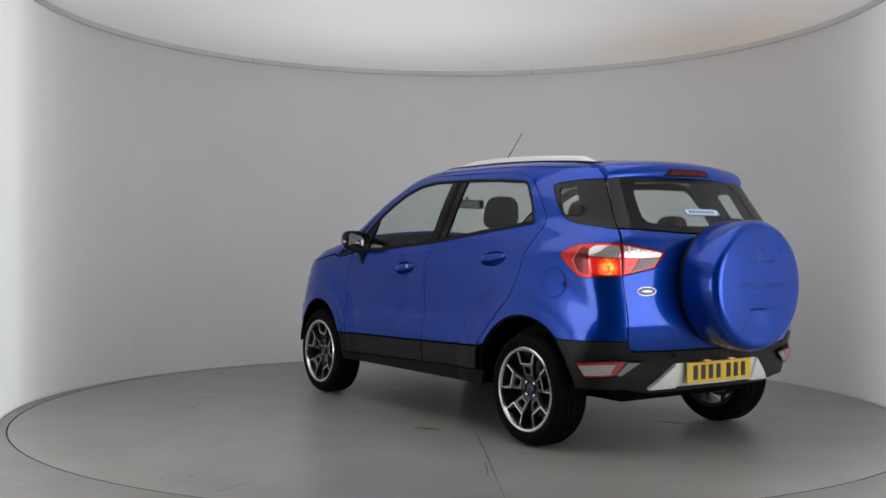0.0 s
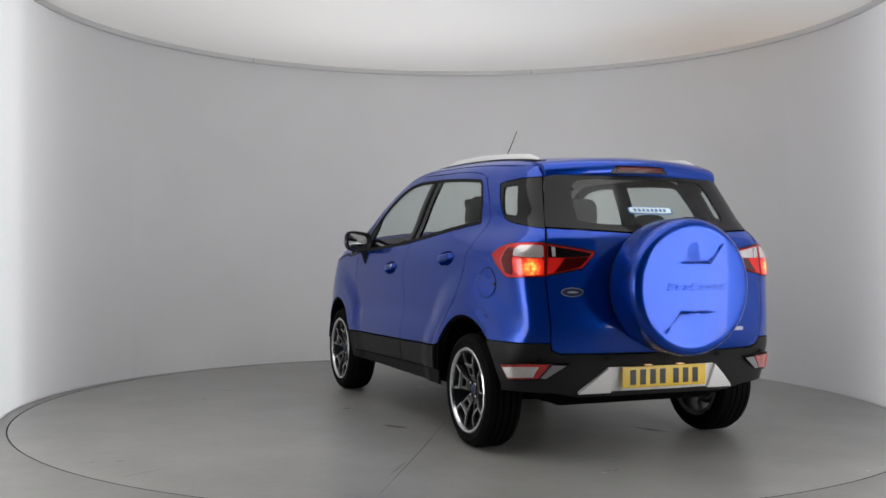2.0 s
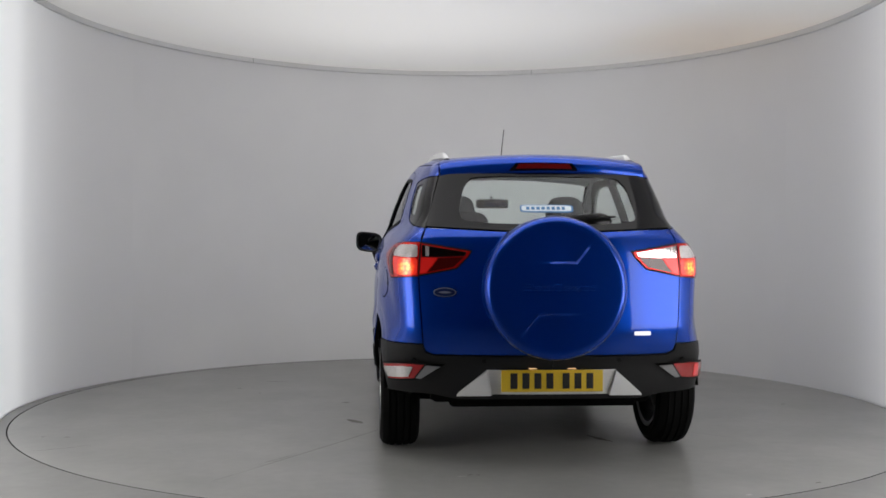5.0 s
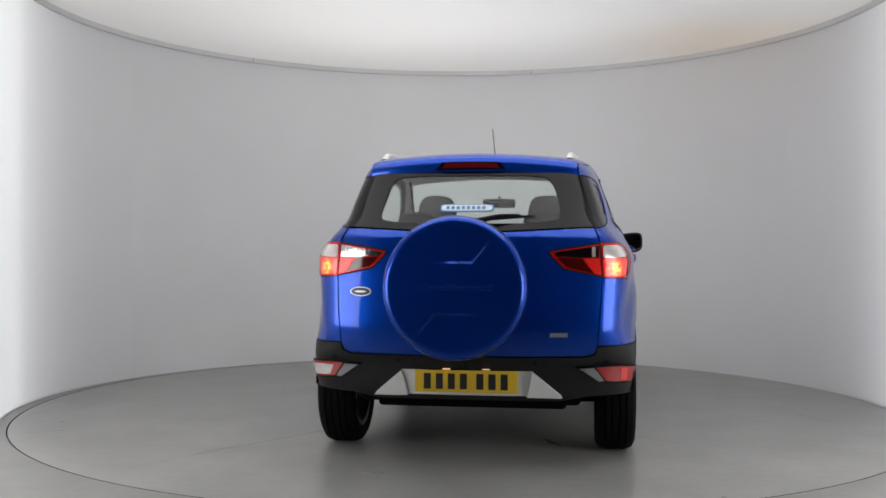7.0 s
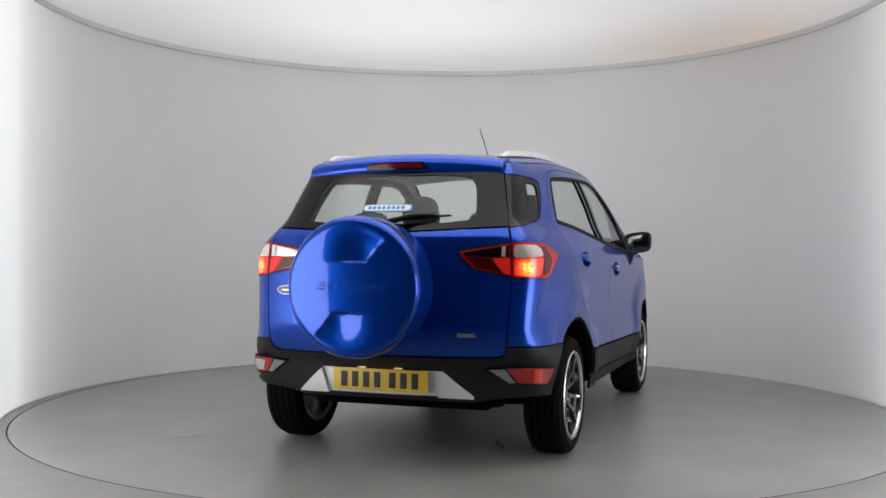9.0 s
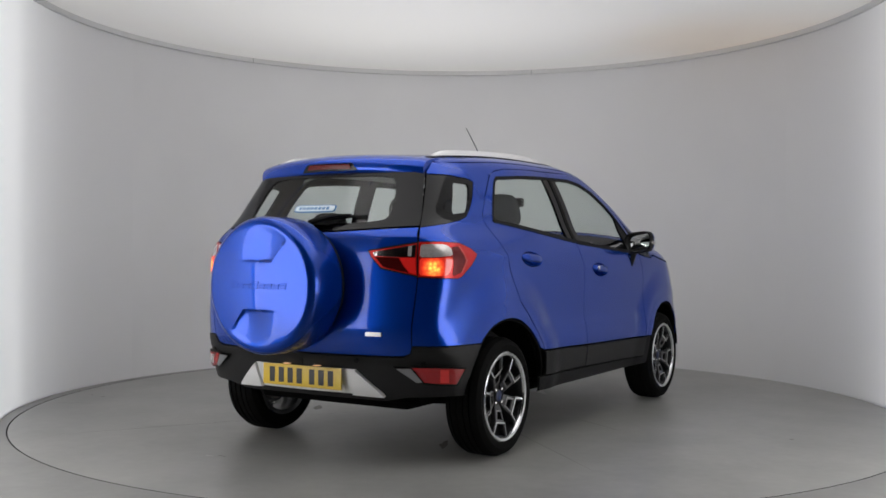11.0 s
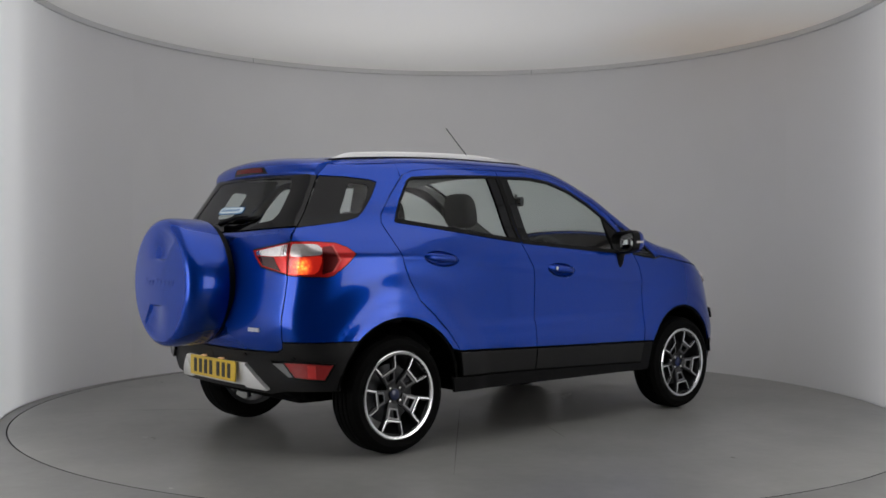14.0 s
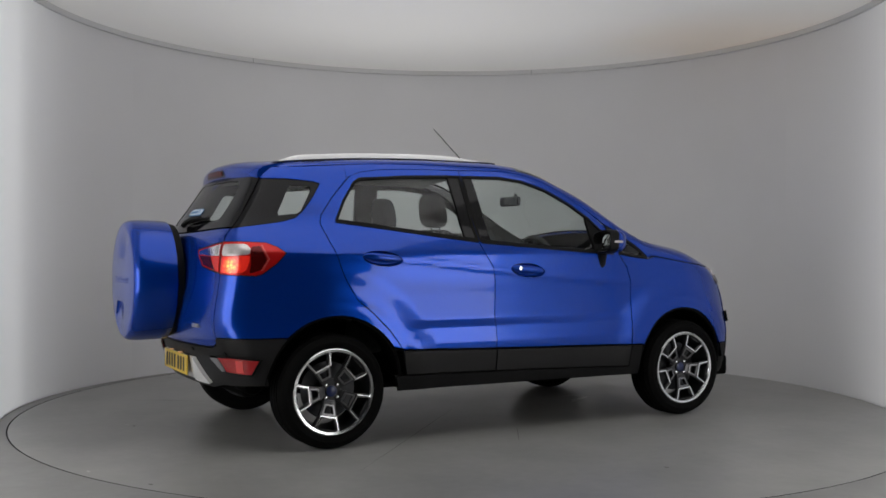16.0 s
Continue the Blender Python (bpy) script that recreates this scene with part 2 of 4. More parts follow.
def build_room():
    a0, a1 = radians(-90 + OPEN), radians(270 - OPEN)
    bm = bmesh.new()
    lathe(bm, [(0, WALL_R), (WALL_H + .03, WALL_R), (WALL_H + .03, WALL_R + .1), (0, WALL_R + .1), (0, WALL_R)], 160, "z", a0, a1, at=(*WALL_C, 0))
    tagged(link("wall_curved", bm, WALL), "smooth white painted wall curving round the turntable", "wall", kind="structure")
    bm = bmesh.new()
    lathe(bm, [(2.858, WALL_R), (2.858, WALL_R - .016), (2.862, WALL_R - .020), (2.902, WALL_R - .020), (2.904, WALL_R - .016), (2.904, WALL_R)], 160, "z", a0, a1, at=(*WALL_C, 0))
    tagged(link("trim", bm, TRIM), "narrow white trim strip between wall and ceiling", "trim", kind="structure")
    # joints of the trim strip
    for k, deg in enumerate((130.4, 75.9)):
        bm = bmesh.new()
        a = radians(deg)
        x, y = WALL_C[0] + (WALL_R - .021) * math.cos(a), WALL_C[1] + (WALL_R - .021) * math.sin(a)
        vs = box(bm, -.001, .001, -.002, .002, 2.859, 2.903)
        bmesh.ops.transform(bm, matrix=pose(x, y, 0, 0, 0, deg - 90), verts=vs)
        part("trim_joint", bm, GAP, bpy.data.objects["trim"])
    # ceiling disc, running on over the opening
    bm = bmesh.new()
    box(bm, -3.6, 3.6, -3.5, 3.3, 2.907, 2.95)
    tagged(link("ceiling", bm, CEILING, smooth=0), "flat off-white studio ceiling with a painted glow", "ceiling", kind="structure")
    # floor round the turntable, with the slot
    bm = bmesh.new()
    n = 160
    inner = [bm.verts.new(((TABLE_R + .006) * math.cos(2 * math.pi * i / n), (TABLE_R + .006) * math.sin(2 * math.pi * i / n), 0)) for i in range(n)]
    outer = []
    for i in range(n):
        c, s = math.cos(2 * math.pi * i / n), math.sin(2 * math.pi * i / n)
        k = 12 / max(abs(c), abs(s))
        outer.append(bm.verts.new((c * k, s * k, 0)))
    down = [bm.verts.new((v.co.x, v.co.y, -.05)) for v in inner]
    for i in range(n):
        j = (i + 1) % n
        bm.faces.new((inner[i], outer[i], outer[j], inner[j]))
        bm.faces.new((down[i], inner[i], inner[j], down[j])).material_index = 1
    bm.faces.new(down).material_index = 1
    tagged(link("ground", bm, [GROUND, GAP], smooth=0), "light grey painted concrete studio floor", "floor", kind="structure")
    # white flanks from the wall's ends to the light panels
    for s in (-1, 1):
        bm = bmesh.new()
        vs = box(bm, 0, 1.70, -.04, .04, 0, WALL_H)
        bmesh.ops.transform(bm, matrix=pose(s * 2.74 - .05, -1.40, 0, 0, 0, math.degrees(math.atan2(-1.5, s * .78))), verts=vs)
        tagged(link("wall_flank", bm, WALL, smooth=0), "white painted wall beside the opening", "wall", kind="structure")
    # hall behind the camera
    bm = bmesh.new()
    box(bm, -6, 6, -9.6, -9.5, 0, 4)
    tagged(link("wall_hall_back", bm, HALL, smooth=0), "dark back wall of the studio hall", "wall", kind="structure")
    for s in (-1, 1):
        bm = bmesh.new()
        box(bm, *sorted((s * 6, s * 6.1)), -9.6, 4, 0, 4)
        tagged(link("wall_hall_side", bm, HALL, smooth=0), "dark side wall of the studio hall", "wall", kind="structure")
    bm = bmesh.new()
    box(bm, -6, 6, 3.9, 4, 0, 4)
    tagged(link("wall_hall_far", bm, HALL, smooth=0), "dark wall of the hall behind the studio", "wall", kind="structure")
    bm = bmesh.new()
    box(bm, -6.1, 6.1, -9.6, 4, 4, 4.1)
    tagged(link("ceiling_hall", bm, HALL, smooth=0), "dark ceiling of the studio hall", "ceiling", kind="structure")


def light_panel(side):
    """An upright light panel that closes the wall towards the camera."""
    root = tagged(new("light_panel"), "tall white glowing studio light panel", "light panel", group="studio light panels")
    a, b = Vector((side * 3.55, -2.95, 0)), Vector((side * 1.98, -3.55, 0))
    d = (b - a)
    w = d.length
    ang = math.degrees(math.atan2(d.y, d.x))
    root.matrix_basis = pose(a.x, a.y, 0, 0, 0, ang)
    s = side
    bm = bmesh.new()
    box(bm, 0, w, *sorted((s * .02, s * .10)), 0, 2.88, .005)
    part("casing", bm, FRAME, root)
    bm = bmesh.new()
    box(bm, .03, w - .03, *sorted((s * .0, s * .018)), .25, 1.6)
    part("glow_face", bm, GLOW, root, "glowing white face", smooth=0)


def wall_glow_strips(side):
    """Tall strips on the curved wall's open end; emission stands in for its brightness."""
    root = tagged(new("wall_glow_strips"), "curved wall strips with a painted glow fading to the back", "wall light", group="curved wall lights")
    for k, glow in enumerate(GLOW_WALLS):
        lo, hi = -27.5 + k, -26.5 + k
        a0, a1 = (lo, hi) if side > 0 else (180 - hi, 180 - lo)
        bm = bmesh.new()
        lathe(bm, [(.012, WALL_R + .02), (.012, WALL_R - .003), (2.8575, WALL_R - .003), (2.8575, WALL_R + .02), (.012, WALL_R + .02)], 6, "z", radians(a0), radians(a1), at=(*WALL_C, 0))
        part("glow_face", bm, glow, root)


def top_fill():
    """Added fill light, out of view under the front half of the ceiling."""
    root = tagged(new("top_fill"), "wide flat white fill light added under the ceiling, out of view", "ceiling light")
    bm = bmesh.new()
    box(bm, -1.85, 1.85, -3.45, -.75, 2.889, 2.9065, .004)
    part("casing", bm, FRAME, root)
    bm = bmesh.new()
    box(bm, -1.8, 1.8, -3.4, -.8, 2.876, 2.888)
    part("glow_face", bm, GLOW_TOP, root, "glowing white face", smooth=0)


def build_turntable():
    bm = bmesh.new()
    lathe(bm, [(-.03, .001), (-.03, TABLE_R), (-.003, TABLE_R), (0, TABLE_R - .003), (0, .001)], 192, "z")
    for f in bm.faces:
        c = f.calc_center_median()
        if math.hypot(c.x, c.y) > TABLE_R - .004:
            f.material_index = 1
    t = tagged(link("turntable", bm, [FLOOR, GAP]), "grey painted round turntable floor with scuffs and stains", "turntable")
    return t


build_room()
light_panel(-1)
light_panel(1)
wall_glow_strips(-1)
wall_glow_strips(1)
top_fill()
turntable = build_turntable()


def pchip(xs, ys):
    """A smooth monotone curve through the knots."""
    xs, ys = np.array(xs, float), np.array(ys, float)
    h, d = np.diff(xs), np.diff(ys) / np.diff(xs)
    m = np.zeros(len(xs))
    m[0], m[-1] = d[0], d[-1]
    for i in range(1, len(xs) - 1):
        if d[i - 1] * d[i] > 0:
            w1, w2 = 2 * h[i] + h[i - 1], h[i] + 2 * h[i - 1]
            m[i] = (w1 + w2) / (w1 / d[i - 1] + w2 / d[i])

    def curve(v):
        v = np.clip(np.asarray(v, float), xs[0], xs[-1])
        i = np.clip(np.searchsorted(xs, v) - 1, 0, len(xs) - 2)
        s = (v - xs[i]) / h[i]
        return (ys[i] * (1 + 2 * s) * (1 - s) ** 2 + m[i] * h[i] * s * (1 - s) ** 2
                + ys[i + 1] * s * s * (3 - 2 * s) + m[i + 1] * h[i] * s * s * (s - 1))
    return curve


# the car's skin, in its own space: x to its right, y ahead of the rear axle, z up
side_z = pchip([.18, .30, .40, .50, .56, .62, .70, .82, .95, 1.06, 1.14, 1.24, 1.36, 1.48, 1.58, 1.68],
               [.79, .833, .853, .865, .868, .862, .856, .860, .868, .870, .850, .804, .762, .713, .665, .612])
side_y = pchip([-.75, -.5, -.25, 0, .4, 1.2, 2.0, 2.5, 2.9, 3.3],
               [-.105, -.070, -.033, -.009, 0, 0, 0, -.008, -.06, -.16])
green_y = pchip([-.7, -.3, 0, .5, 1.2, 2.2], [-.085, -.068, -.046, -.008, 0, -.02])
rear_z = pchip([.20, .30, .40, .52, .58, .64, .72, .90, 1.05, 1.16, 1.21, 1.50, 1.62, 1.7],
               [-.50, -.575, -.618, -.645, -.672, -.69, -.70, -.683, -.667, -.647, -.608, -.410, -.352, -.33])
front_z = pchip([.18, .32, .50, .70, .86, .98, 1.1, 1.7], [3.14, 3.26, 3.28, 3.25, 3.19, 3.08, 2.88, 2.4])
top_y = pchip([-.6, -.4, -.2, 0, .35, .75, 1.1, 1.35, 1.7, 2.1, 2.25, 2.6, 2.9, 3.1, 3.3],
              [1.562, 1.598, 1.622, 1.640, 1.662, 1.672, 1.672, 1.652, 1.525, 1.305, 1.235, 1.165, 1.08, .99, .86])
char_z = pchip([-.3, .2, 1.0, 1.8, 2.5], [1.068, 1.055, .985, .910, .88])
REAR_ARCH, FRONT_ARCH = (.010, .345, .390), (2.485, .350, .372)

bonnet_z = pchip([2.25, 2.5, 2.7, 2.82], [1.062, 1.024, .999, .982])
HANDLES = ((.285, 1.047), (1.258, .976))


def step(a, b, v):
    v = np.clip((v - a) / (b - a), 0, 1)
    return v * v * (3 - 2 * v)


def smax(a, b, k):
    h = np.maximum(k - np.abs(a - b), 0) / k
    return np.maximum(a, b) + h * h * h * k / 6


def side_w(y, z):
    w = side_z(z) + side_y(y) + green_y(y) * step(1.04, 1.30, z)
    for cy, cz, r in (REAR_ARCH, FRONT_ARCH):
        d = np.hypot(y - cy, z - cz)
        w = w + .026 * step(.27, .09, d - r) * step(1.05, .96, z) + .004 * step(.080, .028, d - r)
    e = z - char_z(y)
    w = w + .0035 * np.exp(-(e / .024) ** 2) * step(-.3, 0, y) * step(2.4, 1.9, y)
    return w + .013 * step(.695, .645, z) * step(.40, .60, y) * step(2.02, 1.85, y)


def skin(x, y, z):
    """Below nought inside the body."""
    x = np.abs(x)
    s = x - side_w(y, z)
    r = rear_z(z) + .18 * x * x + .08 * x ** 6 - y
    f = y - front_z(z) + .42 * x * x
    t = (z - top_y(y) + (.10 + .03 * step(1.3, 2.2, y)) * x * x)
    a = smax(s, r, .17)
    a = smax(a, f, .30)
    return smax(a, t, .11)


def cast(o, d, far):
    """Along the ways d from the points o: where they leave the body."""
    lo, hi = np.zeros(len(o)), np.full(len(o), far)
    for _ in range(36):
        mid = (lo + hi) / 2
        p = o + d * mid[:, None]
        inside = skin(p[:, 0], p[:, 1], p[:, 2]) < 0
        lo, hi = np.where(inside, mid, lo), np.where(inside, hi, mid)
    return o + d * lo[:, None]


def on_skin(uv, way):
    """Points of the skin from two coordinates: side (y, z), rear (x, z), front (x, z), top (x, y), corner (half radians, z)."""
    uv = np.asarray(uv, float)
    u, v, n = uv[:, 0], uv[:, 1], np.zeros(len(uv))
    if way == "side":
        return cast(np.stack([n, u, v], 1), np.tile([1., 0, 0], (len(uv), 1)), 1.4)
    if way == "rear":
        return cast(np.stack([u, n + .9, v], 1), np.tile([0, -1., 0], (len(uv), 1)), 2.2)
    if way == "front":
        return cast(np.stack([u, n + 1.5, v], 1), np.tile([0, 1., 0], (len(uv), 1)), 2.2)
    if way == "top":
        return cast(np.stack([u, v, np.where(v > 2.72, .85, .985)], 1), np.tile([0, 0, 1.], (len(uv), 1)), 1.3)
    a = u / .5
    return cast(np.stack([n + .30, n - .05, v], 1), np.stack([np.cos(a), np.sin(a), n], 1), 1.5)


def skin_normal(p):
    e, x, y, z = 1e-4, p[:, 0], p[:, 1], p[:, 2]
    g = np.stack([skin(x + e, y, z) - skin(x - e, y, z), skin(x, y + e, z) - skin(x, y - e, z),
                  skin(x, y, z + e) - skin(x, y, z - e)], 1)
    return g / np.linalg.norm(g, axis=1)[:, None]


def unroll(p):
    """The corner coordinates (about metres round the tail corner, height) of points."""
    return np.stack([np.arctan2(p[:, 1] + .05, p[:, 0] - .30) * .5, p[:, 2]], 1)


def corner_line(*pts):
    """Corner coordinates from points ('s', y, z) on the side or ('r', x, z) at the rear."""
    out = []
    for kind, u, v in pts:
        out.append(unroll(on_skin([(u, v)], "side" if kind == "s" else "rear"))[0])
    return [tuple(q) for q in out]


def dense(poly, gap):
    out = []
    for i, a in enumerate(poly):
        b = poly[(i + 1) % len(poly)]
        n = max(1, int(math.ceil(math.hypot(b[0] - a[0], b[1] - a[1]) / gap)))
        out += [(a[0] + (b[0] - a[0]) * k / n, a[1] + (b[1] - a[1]) * k / n) for k in range(n)]
    return np.array(out)


def soft(poly, times=2, cut=.2):
    """Round the corners of a polygon."""
    for _ in range(times):
        out = []
        for i, a in enumerate(poly):
            b = poly[(i + 1) % len(poly)]
            out += [(a[0] + (b[0] - a[0]) * cut, a[1] + (b[1] - a[1]) * cut), (b[0] + (a[0] - b[0]) * cut, b[1] + (a[1] - b[1]) * cut)]
        poly = out
    return poly


def arc(c, r, a0, a1, n=24):
    return [(c[0] + r * math.cos(radians(a0 + (a1 - a0) * k / n)), c[1] + r * math.sin(radians(a0 + (a1 - a0) * k / n))) for k in range(n + 1)]


def inset(poly, d):
    """Move the outline inwards by d (outwards if below nought)."""
    p = np.array(poly, float)
    a = p - np.roll(p, 1, 0)
    b = np.roll(p, -1, 0) - p
    area = np.sum(p[:, 0] * np.roll(p[:, 1], -1) - p[:, 1] * np.roll(p[:, 0], -1))
    s = 1 if area > 0 else -1
    na, nb = np.stack([-a[:, 1], a[:, 0]], 1), np.stack([-b[:, 1], b[:, 0]], 1)
    na /= np.linalg.norm(na, axis=1)[:, None] + 1e-12
    nb /= np.linalg.norm(nb, axis=1)[:, None] + 1e-12
    m = na + nb
    m /= np.maximum(np.sum(m * m, 1), .6)[:, None] / 2
    return p + s * d * m


def within(pts, poly):
    x, y = pts[:, 0], pts[:, 1]
    c = np.zeros(len(pts), bool)
    for i in range(len(poly)):
        (x0, y0), (x1, y1) = poly[i - 1], poly[i]
        if y0 != y1:
            c ^= ((y0 > y) != (y1 > y)) & (x < (x1 - x0) * (y - y0) / (y1 - y0) + x0)
    return c


def near(pts, line, d):
    out = np.zeros(len(pts), bool)
    for q in line:
        out |= np.sum((pts - q) ** 2, 1) < d * d
    return out


def fill(loops, res):
    """Triangles inside the first loop and outside the others."""
    from mathutils.geometry import delaunay_2d_cdt
    lo, hi = loops[0].min(0), loops[0].max(0)
    gx, gy = np.meshgrid(np.arange(lo[0] + res / 2, hi[0], res), np.arange(lo[1] + res / 2, hi[1], res))
    g = np.stack([gx.ravel(), gy.ravel()], 1)
    ok = within(g, loops[0])
    for h in loops[1:]:
        ok &= ~within(g, h)
    g = g[ok]
    for lp in loops:
        g = g[~near(g, lp, res * .45)]
    verts, edges = [], []
    for lp in loops:
        k, n = len(verts), len(lp)
        verts += [Vector(q) for q in lp]
        edges += [(k + i, k + (i + 1) % n) for i in range(n)]
    nb = len(verts)
    verts += [Vector(q) for q in g]
    vo, _, fo, *_ = delaunay_2d_cdt(verts, edges, [], 0, 1e-6)
    vo = np.array([tuple(v) for v in vo])
    tri = np.array([f for f in fo if len(f) == 3])
    mid = vo[tri].mean(1)
    ok = within(mid, loops[0])
    for h in loops[1:]:
        ok &= ~within(mid, h)
    return vo, tri[ok]


def panel(name, outer, way, mat, parent, holes=(), gap=.0025, offset=0.0, skirt=.014, res=.03, back=True, label="", mirror=True, inner=DARK, sides=None):
    """A piece of the car's skin between outlines, with turned-in edges and a dark back; mirrored to the other side of the car."""
    loops = [inset(dense(outer, res * .8), gap)] + [inset(dense(h, res * .6), -gap if gap > 0 else 0) for h in holes]
    uv, tri = fill(loops, res)
    p = on_skin(uv, way)
    nrm = skin_normal(p)
    p = p + nrm * offset
    # all triangles face outwards
    a, b, c = p[tri[:, 0]], p[tri[:, 1]], p[tri[:, 2]]
    flip = np.sum(np.cross(b - a, c - a) * nrm[tri[:, 0]], 1) < 0
    tri[flip] = tri[flip][:, ::-1]
    made = []
    for side in sides or ((1, -1) if mirror else (1,)):
        q, n2, t2 = p * [side, 1, 1], nrm * [side, 1, 1], tri if side > 0 else tri[:, ::-1]
        verts, faces, mats, norms = [tuple(v) for v in q], [tuple(map(int, f)) for f in t2], [0] * len(t2), [tuple(v) for v in n2]
        count = {}
        for f in faces:
            for i in range(3):
                count[(f[i], f[(i + 1) % 3])] = 1
        if skirt:
            rim, base = {}, len(verts)
            for e in [e for e in count if (e[1], e[0]) not in count]:
                ids = []
                for v in e:
                    for w in (0, 1):
                        if (v, w) not in rim:
                            rim[(v, w)] = len(verts)
                            verts.append(tuple(q[v] - n2[v] * skirt * w))
                            norms.append(tuple(n2[v]))
                    ids.append((rim[(v, 0)], rim[(v, 1)]))
                faces.append((ids[1][0], ids[0][0], ids[0][1], ids[1][1]))
                mats.append(0)
        me = bpy.data.meshes.new(name)
        me.from_pydata(verts, [], faces)
        me.materials.append(mat)
        nf = len(t2)
        me.shade_smooth()
        me.polygons.foreach_set("use_smooth", [i < nf for i in range(len(faces))])
        me.update()
        loopn = np.zeros((len(me.loops), 3))
        vi = np.zeros(len(me.loops), int)
        me.loops.foreach_get("vertex_index", vi)
        loopn[:] = np.array(norms)[vi]
        for poly in me.polygons[nf:]:
            loopn[list(poly.loop_indices)] = poly.normal
        me.normals_split_custom_set([tuple(v) for v in loopn])
        ob = new(name, me)
        ob.parent = parent
        if label:
            ob["label"] = label
        made.append(ob)
        if back:
            # dark lining just behind, a little larger, that closes the gaps
            l2 = [inset(lp, -.007) if i == 0 else inset(lp, .0) for i, lp in enumerate(loops)]
            if not made[1:]:
                uv2, tri2 = fill(l2, res * 1.6)
                p2 = on_skin(uv2, way)
                n3 = skin_normal(p2)
                p2 = p2 + n3 * (offset - skirt * .8)
            mb = bpy.data.meshes.new("lining")
            mb.from_pydata([tuple(v) for v in p2 * [side, 1, 1]], [], [tuple(map(int, f)) for f in tri2])
            mb.materials.append(inner)
            lb = new("lining", mb)
            lb.parent = ob
    return made


def roof_edge(y):
    return float(top_y(y)) - .066


def edge_x(y):
    return float(on_skin([(y, roof_edge(y))], "side")[0, 0])


car = tagged(new("car"), "bright blue compact hatchback with rear spare wheel, on the turntable", "car")

SPLIT = [(.884, 1.578), (.900, 1.36), (.926, 1.134), (.965, 1.06), (1.008, 1.000), (1.024, .92), (1.029, .80), (1.029, .703), (1.030, .518)]
REAR_SEAM = [(.400, .536), (.322, .646), (.225, .742), (.124, .823), (.068, .92), (.021, 1.042), (-.020, 1.15), (-.044, 1.243), (-.030, 1.291),
             (.045, 1.39), (.130, 1.480), (.175, 1.522), (.239, 1.545), (.35, 1.562), (.60, 1.574)]
FRONT_TOP = [(1.20, 1.588), (1.35, 1.568), (1.50, 1.520), (1.65, 1.440), (1.80, 1.338), (1.89, 1.255), (1.93, 1.16), (1.948, 1.075)]
FRONT_SEAM = [(2.015, .99), (2.048, .90), (2.056, .75), (2.050, .60), (2.040, .498)]
REAR_HOLE = [(.050, 1.258), (.105, 1.37), (.185, 1.482), (.225, 1.506), (.50, 1.528), (.80, 1.540), (.878, 1.541), (.895, 1.36), (.920, 1.152), (.60, 1.190)]
FRONT_HOLE = [(.890, 1.541), (1.16, 1.545), (1.32, 1.528), (1.48, 1.478), (1.64, 1.395), (1.78, 1.300), (1.86, 1.225), (1.905, 1.082), (1.60, 1.102), (1.20, 1.130), (.932, 1.150), (.906, 1.36)]


def cup_outline(y, z, k=1.0, n=36):
    """Pointed oval of a door handle's cup, falling a little towards the front."""
    out = []
    for i in range(n):
        t = 2 * math.pi * i / n
        u, v = .122 * k * math.cos(t), .041 * k * math.copysign(abs(math.sin(t)) ** 1.15, math.sin(t))
        out.append((y + u, z + v - .085 * u))
    return out


